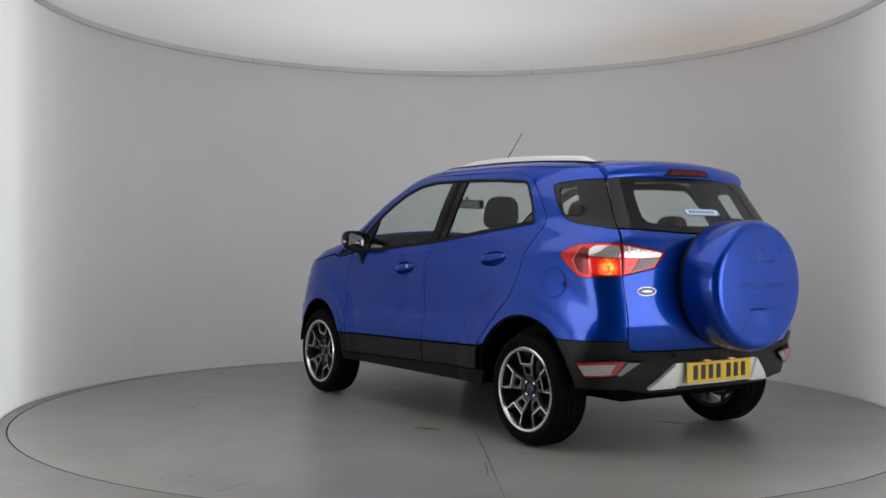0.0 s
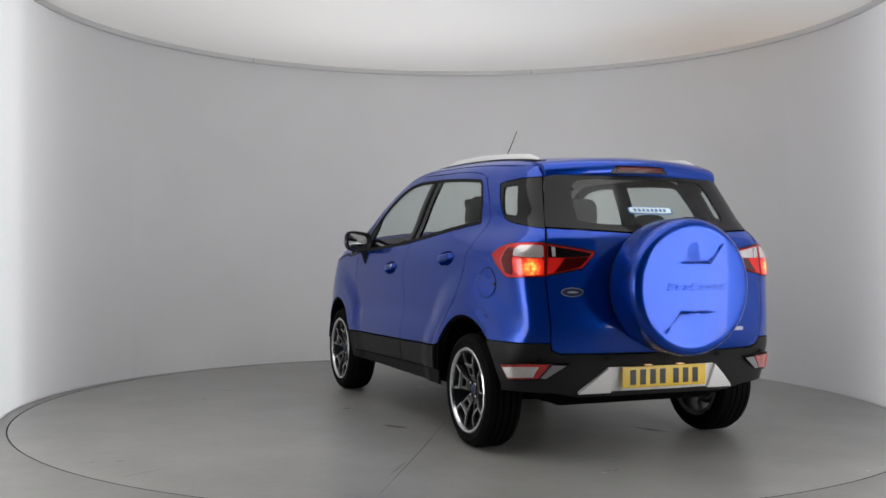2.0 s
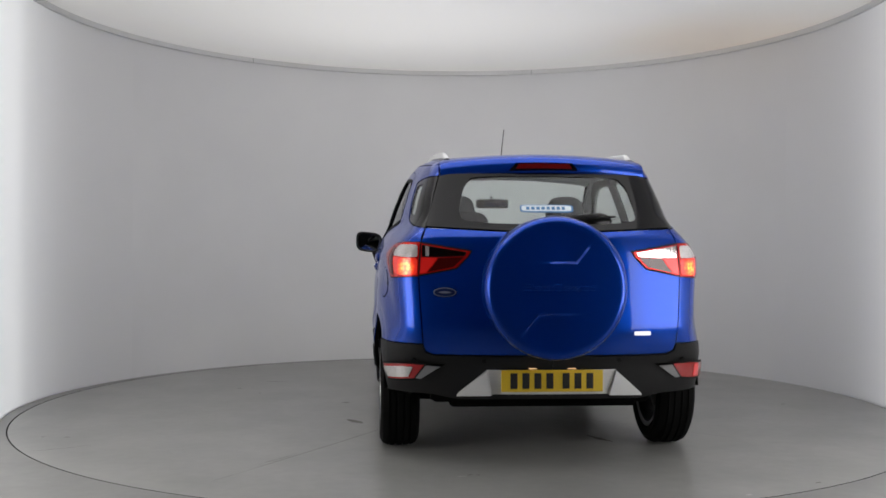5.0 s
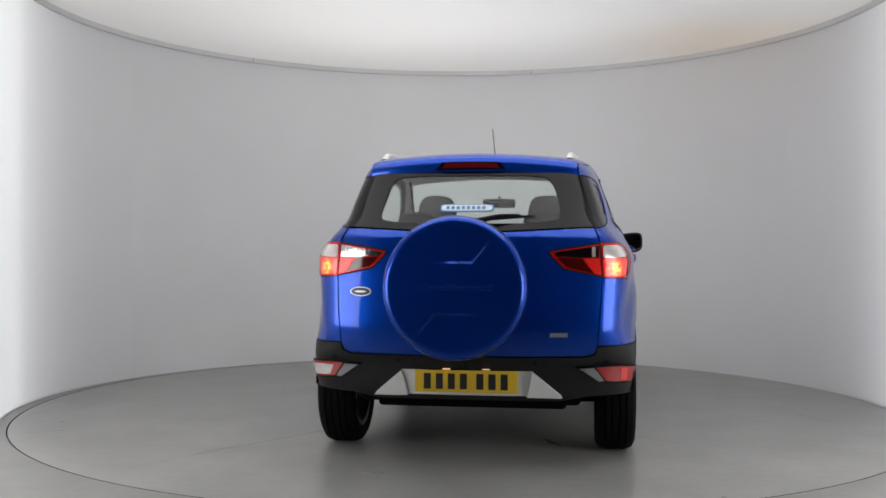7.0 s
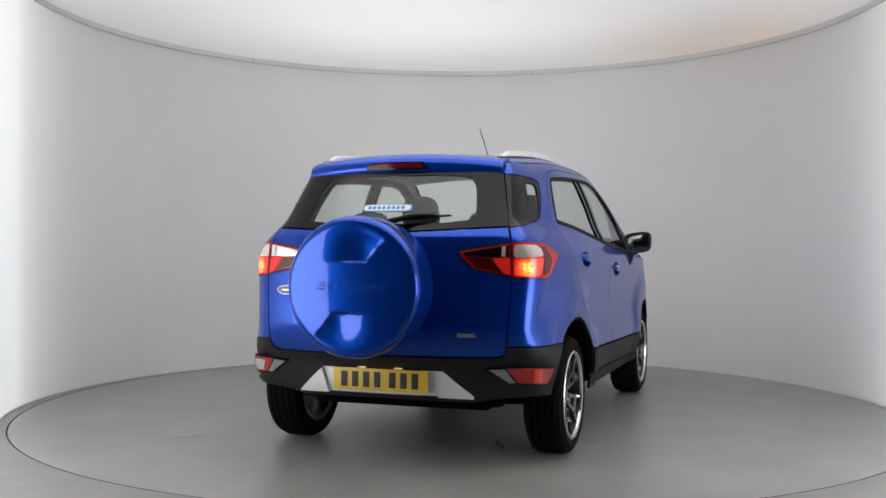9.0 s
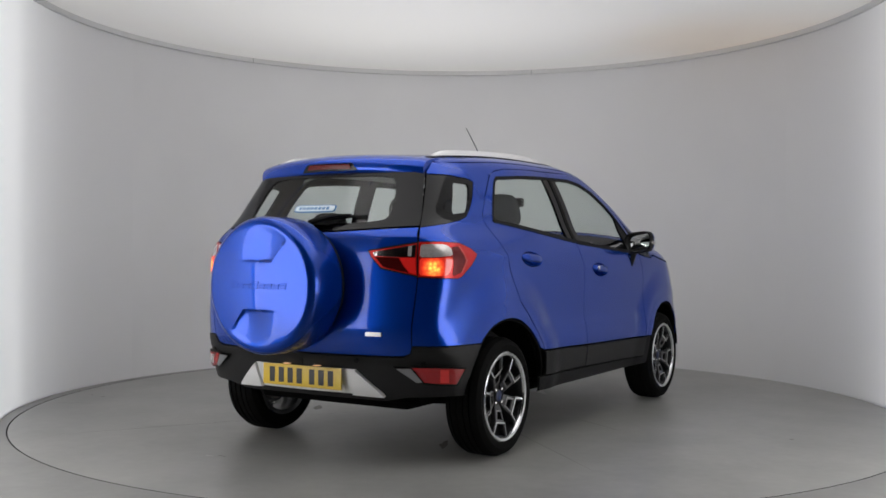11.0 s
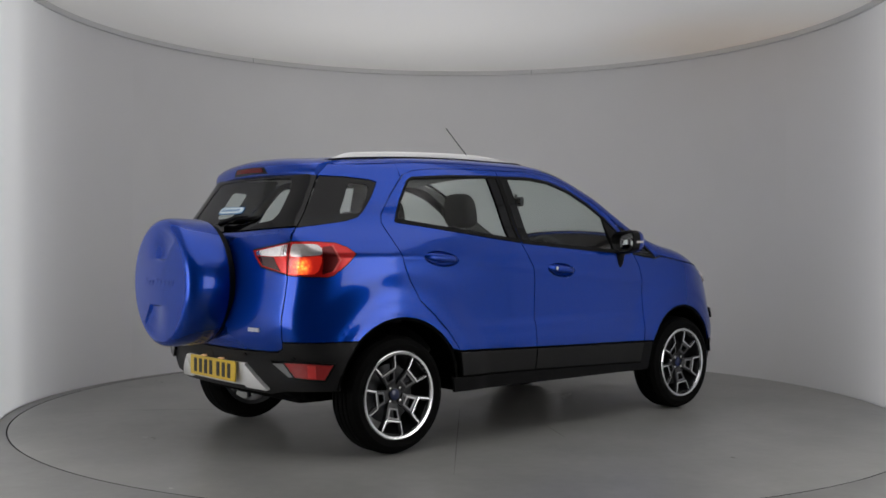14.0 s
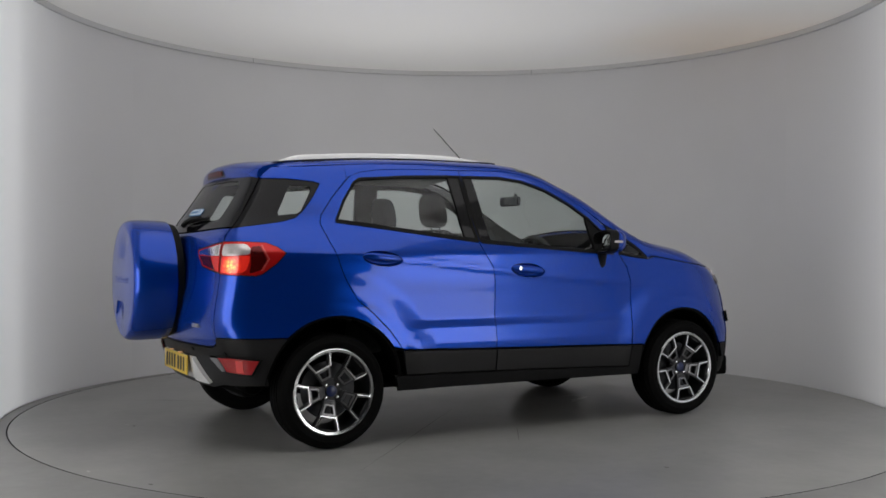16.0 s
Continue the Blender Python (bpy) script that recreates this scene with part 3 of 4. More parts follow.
def build_doors():
    for side_name, outer, hole, grip in (("rear_door", SPLIT + REAR_SEAM, REAR_HOLE, HANDLES[0]), ("front_door", FRONT_TOP + FRONT_SEAM + SPLIT[::-1], FRONT_HOLE, HANDLES[1])):
        panel(side_name, outer, "side", PAINT, car, [hole, cup_outline(*grip)], res=.022)
    # cladding along the doors and sill
    for name, poly in (("door_cladding", [(.405, .528), (1.028, .510), (1.028, .384), (.43, .392)]), ("door_cladding", [(1.033, .510), (2.040, .490), (2.026, .360), (1.033, .383)])):
        panel(name, poly, "side", PLASTIC2, car, offset=.006, res=.05)
    panel("sill", [(.36, .385), (.425, .385), (1.03, .376), (2.03, .354), (2.05, .49), (2.13, .49), (2.115, .30), (.39, .30)], "side", PLASTIC, car, res=.05)
    # pillars and glass
    panel("pillar_trim", [(.795, 1.539), (.878, 1.540), (.895, 1.36), (.920, 1.153), (.838, 1.163), (.815, 1.36)], "side", GLOSS, car, gap=.001, offset=-.003, label="black pillar trim")
    panel("pillar_trim", [(.891, 1.540), (.962, 1.541), (.985, 1.36), (1.010, 1.144), (.933, 1.149), (.907, 1.36)], "side", GLOSS, car, gap=.001, offset=-.003, label="black pillar trim")
    panel("window_glass", [(.058, 1.255), (.110, 1.365), (.188, 1.477), (.226, 1.500), (.50, 1.522), (.795, 1.535), (.815, 1.36), (.838, 1.165), (.60, 1.192)], "side", GLASS, car, gap=-.004, offset=-.012, skirt=0, back=False, label="tinted side window pane")
    panel("window_glass", [(.962, 1.536), (1.16, 1.539), (1.32, 1.522), (1.48, 1.472), (1.64, 1.389), (1.755, 1.31), (1.765, 1.092), (1.60, 1.104), (1.20, 1.132), (1.010, 1.146), (.985, 1.36)], "side", GLASS, car, gap=-.004, offset=-.012, skirt=0, back=False, label="tinted side window pane")
    panel("mirror_sail", [(1.755, 1.312), (1.78, 1.298), (1.86, 1.223), (1.903, 1.084), (1.765, 1.092)], "side", PLASTIC, car, gap=.001, offset=-.003)
    for hole, rim in ((REAR_HOLE, .011), (FRONT_HOLE, .011)):
        d = dense(hole, .03)
        panel("window_seal", inset(d, -.004), "side", RUBBER, car, [inset(d, rim)], gap=0, offset=.0015, skirt=.012, res=.03, back=False)


def build_upper():
    # strip between doors and roof, from the tail to the foot of the windscreen
    ys = [.15, .239, .35, .60, .884, 1.2, 1.35, 1.5, 1.65, 1.8, 1.89, 1.95, 2.02, 2.1, 2.18, 2.25]
    top = [(y, roof_edge(y)) for y in ys]
    low2 = [(2.25, 1.062), (2.19, 1.052), (2.10, 1.135), (2.02, 1.185), (1.945, 1.245)]
    panel("roof_pillar", top + low2 + [(1.905, 1.262)] + FRONT_TOP[:5][::-1] + [(.884, 1.580)] + REAR_SEAM[::-1][:3] + [(.15, 1.510)], "side", PAINT, car, gap=.001, res=.03, inner=LINER)
    # small fixed pane ahead of the door
    pane = [(1.90, 1.258), (1.945, 1.243), (2.02, 1.183), (2.10, 1.133), (2.19, 1.045), (2.08, 1.055), (1.955, 1.078), (1.935, 1.16)]
    panel("corner_pane", pane, "side", GLOSS, car, [inset(dense(pane, .03), .016)], gap=.001, res=.02, label="black framed corner pane")
    panel("corner_glass", inset(dense(pane, .03), .014), "side", GLASS, car, gap=0, offset=-.004, res=.03, back=False, skirt=0)
    # roof
    yr = np.linspace(-.33, 1.32, 14)
    right = [(edge_x(y) - .001, y) for y in yr]
    panel("roof", right + [(-x, y) for x, y in right[::-1]], "top", PAINT, car, res=.05, mirror=False)
    yw = np.linspace(1.325, 2.245, 9)
    right = [(edge_x(y) - .002, y) for y in yw]
    panel("windscreen", right + [(-x, y) for x, y in right[::-1]], "top", GLASS, car, res=.05, mirror=False, back=False, skirt=0)
    rim = dense(right + [(-x, y) for x, y in right[::-1]], .05)
    panel("windscreen_border", inset(rim, .002), "top", GLOSS, car, [inset(rim, .028)], gap=0, offset=-.004, res=.05, mirror=False, back=False, skirt=0)
    hood = [(edge_x(2.252), 2.252)] + [(float(on_skin([(y, float(bonnet_z(y)))], "side")[0, 0]), y) for y in np.linspace(2.253, 2.82, 16)] + [(.60, 3.02), (.30, 3.10), (0, 3.12)]
    panel("bonnet", hood + [(-x, y) for x, y in hood[::-1][1:]], "top", PAINT, car, res=.04, mirror=False, gap=0)
    # front wing and nose
    cy, cz, r = FRONT_ARCH
    wing = [(1.953, 1.072), (2.08, 1.053), (2.19, 1.043)] + [(y, float(bonnet_z(y)) - .002) for y in np.linspace(2.25, 2.82, 16)] + [(2.92, .86), (2.95, .70), (2.95, .47), (2.835, .47)]
    wing += [q for q in arc((cy, cz), r, 18, 158, 26)] + [(2.125, .497), (2.044, .497)] + FRONT_SEAM[::-1][1:] + [(2.015, .99)]
    panel("front_wing", wing, "side", PAINT, car, res=.03)
    low = [(2.95, .466), (2.95, .26), (2.85, .26)] + arc((cy, cz), r, -3, 17, 6)
    panel("bumper_corner", low, "side", PLASTIC, car, gap=.001)
    panel("front_bumper", [(-.70, .505), (.70, .505), (.70, .93), (.5, .99), (-.5, .99), (-.70, .93)], "front", PAINT, car, gap=0, mirror=False, res=.06)
    panel("front_valance", [(-.70, .28), (.70, .28), (.70, .50), (-.70, .50)], "front", PLASTIC, car, gap=0, mirror=False, res=.06)
    joint = [(y, float(bonnet_z(y)) + .003) for y in np.linspace(2.20, 2.80, 14)]
    panel("bonnet_joint", joint + [(y, z - .007) for y, z in joint[::-1]], "side", DARK, car, gap=0, offset=.0012, skirt=0, res=.03, back=False)
    panel("headlamp", [(.50, .960), (.60, .990), (.665, .972), (.735, .925), (.750, .875), (.70, .868), (.60, .905)], "front", LAMP_CLEAR, car, gap=-.001, offset=.013, label="clear headlamp lens")
    panel("fog_bezel", soft([(.655, .680), (.735, .675), (.745, .605), (.665, .600)], 1, .2), "front", GLOSS, car, gap=0, offset=.020, skirt=.022, back=False, label="gloss black bezel in the front bumper")


SEAM = [(.548, 1.555), (.553, 1.507), (.595, 1.36), (.637, 1.216), (.662, 1.140), (.671, 1.05), (.674, .96), (.670, .85), (.660, .725), (.652, .615)]


def build_rear():
    # quarter panel round the tail corner
    door = [("s", y, z) for y, z in REAR_SEAM[0:12]]
    cy, cz, r = REAR_ARCH
    arch = [("s", y, z) for y, z in arc((cy, cz), r, 27, 135, 22)]
    topline = [("s", y, roof_edge(y)) for y in (-.05, .07, .15)]
    qwin = corner_line(("r", .562, 1.493), ("s", -.20, 1.492), ("s", -.05, 1.480), ("s", -.014, 1.468), ("s", -.065, 1.390), ("s", -.135, 1.305), ("s", -.175, 1.272), ("s", -.25, 1.25), ("s", -.37, 1.232), ("r", .640, 1.212), ("r", .598, 1.36))
    tl = corner_line(("r", .664, 1.136), ("r", .74, 1.137), ("s", -.37, 1.131), ("s", -.31, 1.108), ("s", -.268, 1.076), ("s", -.32, 1.022), ("s", -.40, .962), ("s", -.43, .955), ("r", .74, .959), ("r", .676, .963))
    outline = corner_line(*([("s", .149, 1.512)] + door[::-1] + arch[1:] + [("s", -.29, .622), ("r", .80, .622), ("r", .652, .622), ("r", .660, .725), ("r", .670, .85)]))
    outline += tl[::-1]
    outline += corner_line(("r", .640, 1.210)) + qwin[8::-1] + corner_line(("r", .556, 1.507), ("r", .548, 1.56)) + corner_line(*topline)
    panel("quarter_panel", outline, "corner", PAINT, car, res=.019)
    panel("quarter_window", qwin, "corner", GLOSS, car, [soft(corner_line(("s", -.185, 1.458), ("s", -.062, 1.452), ("s", -.150, 1.300), ("s", -.275, 1.286)), 1, .10)], gap=.002, offset=-.003, res=.03, label="black quarter window surround")
    panel("quarter_glass", soft(corner_line(("s", -.185, 1.458), ("s", -.062, 1.452), ("s", -.150, 1.300), ("s", -.275, 1.286)), 1, .10), "corner", GLASS, car, gap=-.004, offset=-.006, res=.03, back=False, skirt=0)
    panel("tail_lamp", tl, "corner", LAMP_RED, car, gap=.002, offset=.004, res=.025, inner=GLOSS, label="red wrap-round tail lamp lens")
    # tailgate
    gate = [(.637, 1.212), (.662, 1.140)] + [(.664, 1.136), (.412, 1.093), (.430, 1.062), (.488, 1.004), (.676, .966)] + SEAM[7:] + [(.640, .585), (.60, .568), (.4, .566)]
    gate = gate + [(-x, z) for x, z in gate[::-1]]
    mid = [(-.45, 1.203), (-.2, 1.19), (0, 1.187), (.2, 1.19), (.45, 1.203)]
    panel("tailgate", gate + mid, "rear", PAINT, car, res=.03, mirror=False)
    glass = [(.637, 1.218), (.555, 1.503), (.3, 1.508), (0, 1.51)]
    glass = glass + [(-x, z) for x, z in glass[::-1][1:]] + [(-.45, 1.208), (-.2, 1.195), (0, 1.192), (.2, 1.195), (.45, 1.208)]
    clear = soft([(.47, 1.255), (.435, 1.43), (.385, 1.488), (-.385, 1.488), (-.435, 1.43), (-.47, 1.255), (-.30, 1.235), (.30, 1.235)], 2, .15)
    panel("rear_window", glass, "rear", GLOSS, car, [clear], gap=.002, res=.03, mirror=False, back=False, label="black bordered rear window")
    panel("rear_pane", clear, "rear", GLASS, car, gap=-.005, offset=-.003, res=.04, mirror=False, back=False, skirt=0)
    lamp = [(.662, 1.132), (.412, 1.091), (.430, 1.062), (.488, 1.006), (.674, .968)]
    panel("gate_lamp", lamp, "rear", LAMP_RED, car, gap=.002, offset=.004, res=.02, inner=GLOSS, label="red and clear tailgate lamp lens")
    # bumper
    b = corner_line(("r", 0, .34), ("r", .47, .335), ("r", .60, .36), ("r", .78, .37), ("s", -.36, .37), ("s", -.375, .42)) \
        + corner_line(*[("s", y, z) for y, z in arc((cy, cz), r, 168, 136, 8)]) + corner_line(("s", -.295, .618), ("r", .80, .618), ("r", .655, .618), ("r", .645, .58), ("r", .60, .562), ("r", .4, .56), ("r", 0, .56))
    panel("rear_bumper", b, "corner", PLASTIC2, car, gap=0, offset=.004, res=.03, label="dark grey textured rear bumper")


def build_spoiler():
    prof = [(-.255, 1.614), (-.30, 1.616), (-.345, 1.609), (-.388, 1.595), (-.410, 1.578), (-.420, 1.558), (-.421, 1.535), (-.417, 1.517), (-.405, 1.507), (-.36, 1.504)]
    bm = bmesh.new()
    rows = []
    for x in np.linspace(-.55, .55, 45):
        e = max(0, (abs(x) - .50) / .05)
        row = []
        for y, z in prof:
            yy = y + .25 * x * x + .004 * e ** 2
            zz = z - .10 * x * x - .004 * e * e * (1 if z > 1.55 else 0)
            row.append(bm.verts.new((x, yy, zz)))
        rows.append(row)
    for a, b in zip(rows, rows[1:]):
        for i in range(len(prof) - 1):
            bm.faces.new((a[i], b[i], b[i + 1], a[i + 1]))
    for r in (rows[0][::-1], rows[-1]):
        bm.faces.new(r)
    bmesh.ops.recalc_face_normals(bm, faces=bm.faces)
    part("spoiler", bm, PAINT, car, smooth=50)


def pocket(u, v):
    """Depth of the pressed pockets in the cover's face, alike when turned by half a circle."""
    out = np.zeros_like(u)
    for s in (1, -1):
        a, b = u * s, v * s
        d1 = b - .122                                    # above the level edge
        d2 = ((a - .092) * -.79 + (b - .122) * .62)      # behind the slanting edge
        d = np.minimum(d1, d2)
        far = np.hypot(a - .06, b - .16)
        out = out + .018 * step(-.003, .006, d) * np.exp(-(far / .105) ** 2)
    return out


def build_spare():
    """Round cover of the spare wheel."""
    bm = bmesh.new()
    prof = [(.014, .332), (.018, .343), (.06, .347), (.15, .349), (.20, .348), (.225, .344), (.240, .336), (.250, .324), (.254, .312)]
    prof += [(.255 + .012 * (1 - (r / .30) ** 2), r) for r in np.linspace(.30, .001, 52)]
    lathe(bm, [(-p, r) for p, r in prof], 160, "y")
    for v in bm.verts:
        u, w = v.co.x, v.co.z
        if v.co.y < -.2 and math.hypot(u, w) < .31:
            v.co.y += float(pocket(np.array(u), np.array(w))) * float(step(.31, .27, math.hypot(u, w)))
    bmesh.ops.recalc_face_normals(bm, faces=bm.faces)
    bmesh.ops.translate(bm, verts=bm.verts, vec=(-.03, -.70, .915))
    # rubber edge, its black also standing in for the shadow gap behind the cover
    ring = bmesh.new()
    lathe(ring, [(.0, .20), (.012, .325), (-.022, .334), (-.040, .330), (-.040, .20)], 96, "y", at=(-.03, -.686, .915))
    bmesh.ops.recalc_face_normals(ring, faces=ring.faces)
    cover = part("spare_wheel_cover", bm, PAINT, car, "blue painted hard spare wheel cover", smooth=35)
    part("cover_edge", ring, RUBBER, cover, "black rubber rear edge", smooth=40)
    # embossed word, as plain bars
    x = -.172
    for w, h in ((.042, .036), (.034, .026), (.034, .026), (.042, .036), (.034, .026), (.036, .026), (.036, .026), (.034, .030)):
        bm = bmesh.new()
        for dz, t in ((0, .007), (h - .007, .007), (h * .45, .006)):
            y = -.955 - .012 * (1 - ((x + w / 2) / .30) ** 2)
            box(bm, -.03 + x + dz * .25, -.03 + x + w + dz * .25, y - .0035, y + .004, .915 - .013 + dz, .915 - .013 + dz + t, .0015)
        part("embossed_bar", bm, PAINT, cover)
        x += w + .009
    bm = bmesh.new()
    lathe(bm, [(.03, .001), (.03, .09), (-.06, .12), (-.06, .001)], 32, "y", at=(-.03, -.66, .915))
    part("carrier", bm, DARK, car)
    return cover


def wheel(x, y, side, phase):
    """Five twin-spoke alloy wheel."""
    w = new("wheel")
    w.parent = car
    w.matrix_basis = pose(x, y, .318, 0, 0, 0 if side > 0 else 180)
    bm = bmesh.new()
    h = .1025
    prof = [(-h + .02, .225), (-h, .25), (-h - .004, .275), (-h + .012, .303)]
    for k, gx in enumerate((-.055, -.02, .02, .055)):
        prof += [(gx - .005, .3165), (gx - .0045, .309), (gx + .0045, .309), (gx + .005, .3165)]
    prof += [(h - .012, .303), (h + .004, .275), (h, .25), (h - .004, .241), (h - .018, .228), (-h + .02, .225)]
    lathe(bm, prof, 72, "x")
    bmesh.ops.recalc_face_normals(bm, faces=bm.faces)
    part("tyre", bm, TYRE, w, smooth=30)
    bm = bmesh.new()
    lathe(bm, [(h - .012, .234), (h - .002, .238), (h + .002, .233), (h - .001, .221), (h - .012, .216), (h - .03, .211), (-.06, .195), (-.09, .2), (-.095, .226)], 72, "x")
    lathe(bm, [(.0, .001), (.0, .16)], 48, "x", mi=1)
    for f in bm.faces:
        c = f.calc_center_median()
        if math.hypot(c.y, c.z) < .2145:
            f.material_index = 1
    part("rim", bm, [ALLOY, DARKALLOY], w, smooth=30)
    bm = bmesh.new()
    lathe(bm, [(-.01, .05), (-.01, .135), (-.03, .135), (-.03, .05)], 48, "x")
    part("brake_disc", bm, STEEL, w)
    x1 = h - .012
    for k in range(5):
        bm = bmesh.new()
        a = radians(phase + 72 * k)

        def place(u, v, d, a=a):
            # u along the radius, v across
            return (x1 - .050 * (1 - min(u / .2, 1)) ** 2 * 1.0 - d, u * math.cos(a) - v * math.sin(a), u * math.sin(a) + v * math.cos(a))

        def ring(poly, width, dd, depth, mi):
            # a frame of bars inside an outline
            inner = [tuple(q) for q in inset(poly, width)]
            for i in range(len(poly)):
                j = (i + 1) % len(poly)
                prism(bm, [poly[i], poly[j], inner[j], inner[i]], lambda u, v, d: place(u, v, d + dd), depth, mi)
        # satin flanks from hub to rim, then the machined outer frame and the small inner one
        ring([(.050, -.030), (.130, -.050), (.228, -.090), (.228, .090), (.130, .050), (.050, .030)], .020, .007, .024, 1)
        prism(bm, [(.124, -.046), (.142, -.050), (.142, .050), (.124, .046)], lambda u, v, d: place(u, v, d + .006), .018, 1)
        ring([(.136, -.050), (.222, -.082), (.226, 0), (.222, .082), (.136, .050)], .0088, 0, .012, 0)
        ring([(.074, -.028), (.132, -.041), (.132, .041), (.074, .028)], .0085, .004, .010, 2)
        bmesh.ops.recalc_face_normals(bm, faces=bm.faces)
        part("spoke", bm, [ALLOY, SPOKE_GREY, SPOKE_SATIN], w, smooth=30)
    bm = bmesh.new()
    lathe(bm, [(x1 - .075, .07), (x1 - .05, .066), (x1 - .042, .056), (x1 - .042, .034), (x1 - .034, .033), (x1 - .030, .030)], 32, "x")
    part("hub", bm, SPOKE_GREY, w, smooth=30)
    bm = bmesh.new()
    lathe(bm, [(x1 - .031, .031), (x1 - .029, .028), (x1 - .027, .001)], 32, "x")
    part("centre_cap", bm, CAP_BLUE, w, "blue centre cap")
    for k in range(4):
        a = radians(45 + 90 * k)
        bm = bmesh.new()
        lathe(bm, [(x1 - .045, .0095), (x1 - .028, .009), (x1 - .026, .006), (x1 - .026, .0005)], 6, "x", at=(0, .048 * math.cos(a), .048 * math.sin(a)))
        part("wheel_nut", bm, CHROME, w)
    return w


def build_under():
    # wheel housings and floor pan
    for cy, cz, r in (REAR_ARCH, FRONT_ARCH):
        for s in (-1, 1):
            bm = bmesh.new()
            lathe(bm, [(s * .50, .001), (s * .50, r + .012), (s * .845, r + .004)], 32, "x", radians(4), radians(176), at=(0, cy, cz))
            part("wheel_housing", bm, DARK, car)
    for name, b in (("floor_pan", (-.50, .50, -.40, 3.05, .265, .34)), ("sill_beam", (-.79, .79, .44, 2.06, .295, .36)), ("front_apron", (-.66, .66, 2.90, 3.10, .22, .36)), ("rear_apron", (-.46, .46, -.56, -.42, .325, .40))):
        bm = bmesh.new()
        box(bm, *b, .03)
        part(name, bm, DARK, car)
    bm = bmesh.new()
    tube(bm, [(-.68, 0, .30), (-.3, .02, .28), (.3, .02, .28), (.68, 0, .30)], .045)
    part("rear_axle", bm, DARK, car)
    bm = bmesh.new()
    lathe(bm, [(-.60, .001), (-.60, .055), (-.57, .07), (-.33, .07), (-.30, .055), (-.30, .001)], 24, "x", at=(0, -.36, .36))
    part("silencer", bm, DARK, car)
    bm = bmesh.new()
    lathe(bm, [(.34, .001), (.34, .05), (.36, .06), (.55, .06), (.57, .05), (.57, .001)], 24, "x", at=(0, -.36, .345))
    part("towing_eye_mount", bm, DARK, car)


build_doors()
build_upper()
build_rear()
build_spoiler()
build_spare()
for wx, wy, sd, ph in ((.757, 0, 1, 43), (.750, 2.521, 1, 60), (-.757, 0, -1, 20), (-.750, 2.521, -1, 10)):
    wheel(wx, wy, sd, ph)
build_under()


# ---- fittings of the car ----
def on(way, u, v, off=0.0, side=1):
    """A point on the skin and its normal, moved out by off."""
    p = on_skin([(u, v)], way)
    n = skin_normal(p)
    q = (p + n * off)[0] * [side, 1, 1]
    return Vector(q), Vector(n[0] * [side, 1, 1])


def door_handle(y, z, side, keyhole):
    h = new("door_handle")
    h.parent = car
    # cup: rings that sink into the door
    bm = bmesh.new()
    rings = []
    for k, deep in ((1.025, -.0005), (.99, .002), (.93, .012), (.78, .026), (.45, .034)):
        line = np.array(cup_outline(y, z, k))
        p = on_skin(line, "side")
        rings.append([bm.verts.new((side * (q[0] - deep), q[1], q[2])) for q in p])
    for a, b in zip(rings, rings[1:]):
        for k in range(len(a)):
            bm.faces.new((a[k], a[(k + 1) % len(a)], b[(k + 1) % len(a)], b[k]))
    bm.faces.new(rings[-1])
    bmesh.ops.recalc_face_normals(bm, faces=bm.faces)
    for f in bm.faces:
        if f.normal.x * side < 0:
            f.normal_flip()
    part("cup", bm, PAINT, h, smooth=50)
    bm = bmesh.new()
    rows = []
    for k in range(19):
        s = k / 18 * 2 - 1
        yy = y + s * .121
        p = on_skin([(yy, z - .085 * (yy - y))], "side")[0, 0]
        lift = -.010 + .020 * (1 - s ** 4)
        hh = .0175 * (1 - abs(s) ** 5) ** .5 + .003
        row = []
        for a in range(12):
            t = 2 * math.pi * a / 12
            row.append(bm.verts.new((side * (p + lift + .009 * math.cos(t)), yy, z - .085 * s * .121 + .006 + hh * math.sin(t))))
        rows.append(row)
    for a, b in zip(rows, rows[1:]):
        for k in range(12):
            bm.faces.new((a[k], a[(k + 1) % 12], b[(k + 1) % 12], b[k]))
    bm.faces.new(rows[0]), bm.faces.new(rows[-1])
    bmesh.ops.recalc_face_normals(bm, faces=bm.faces)
    part("grip", bm, PAINT, h, smooth=60)
    if keyhole:
        p = on_skin([(y - .066, z + .008)], "side")[0, 0]
        bm = bmesh.new()
        lathe(bm, [(side * .0, .012), (side * .006, .011), (side * .007, .0005)], 20, "x", at=(side * (p + .017), y - .066, z + .013))
        bmesh.ops.recalc_face_normals(bm, faces=bm.faces)
        part("lock", bm, CHROME, h)


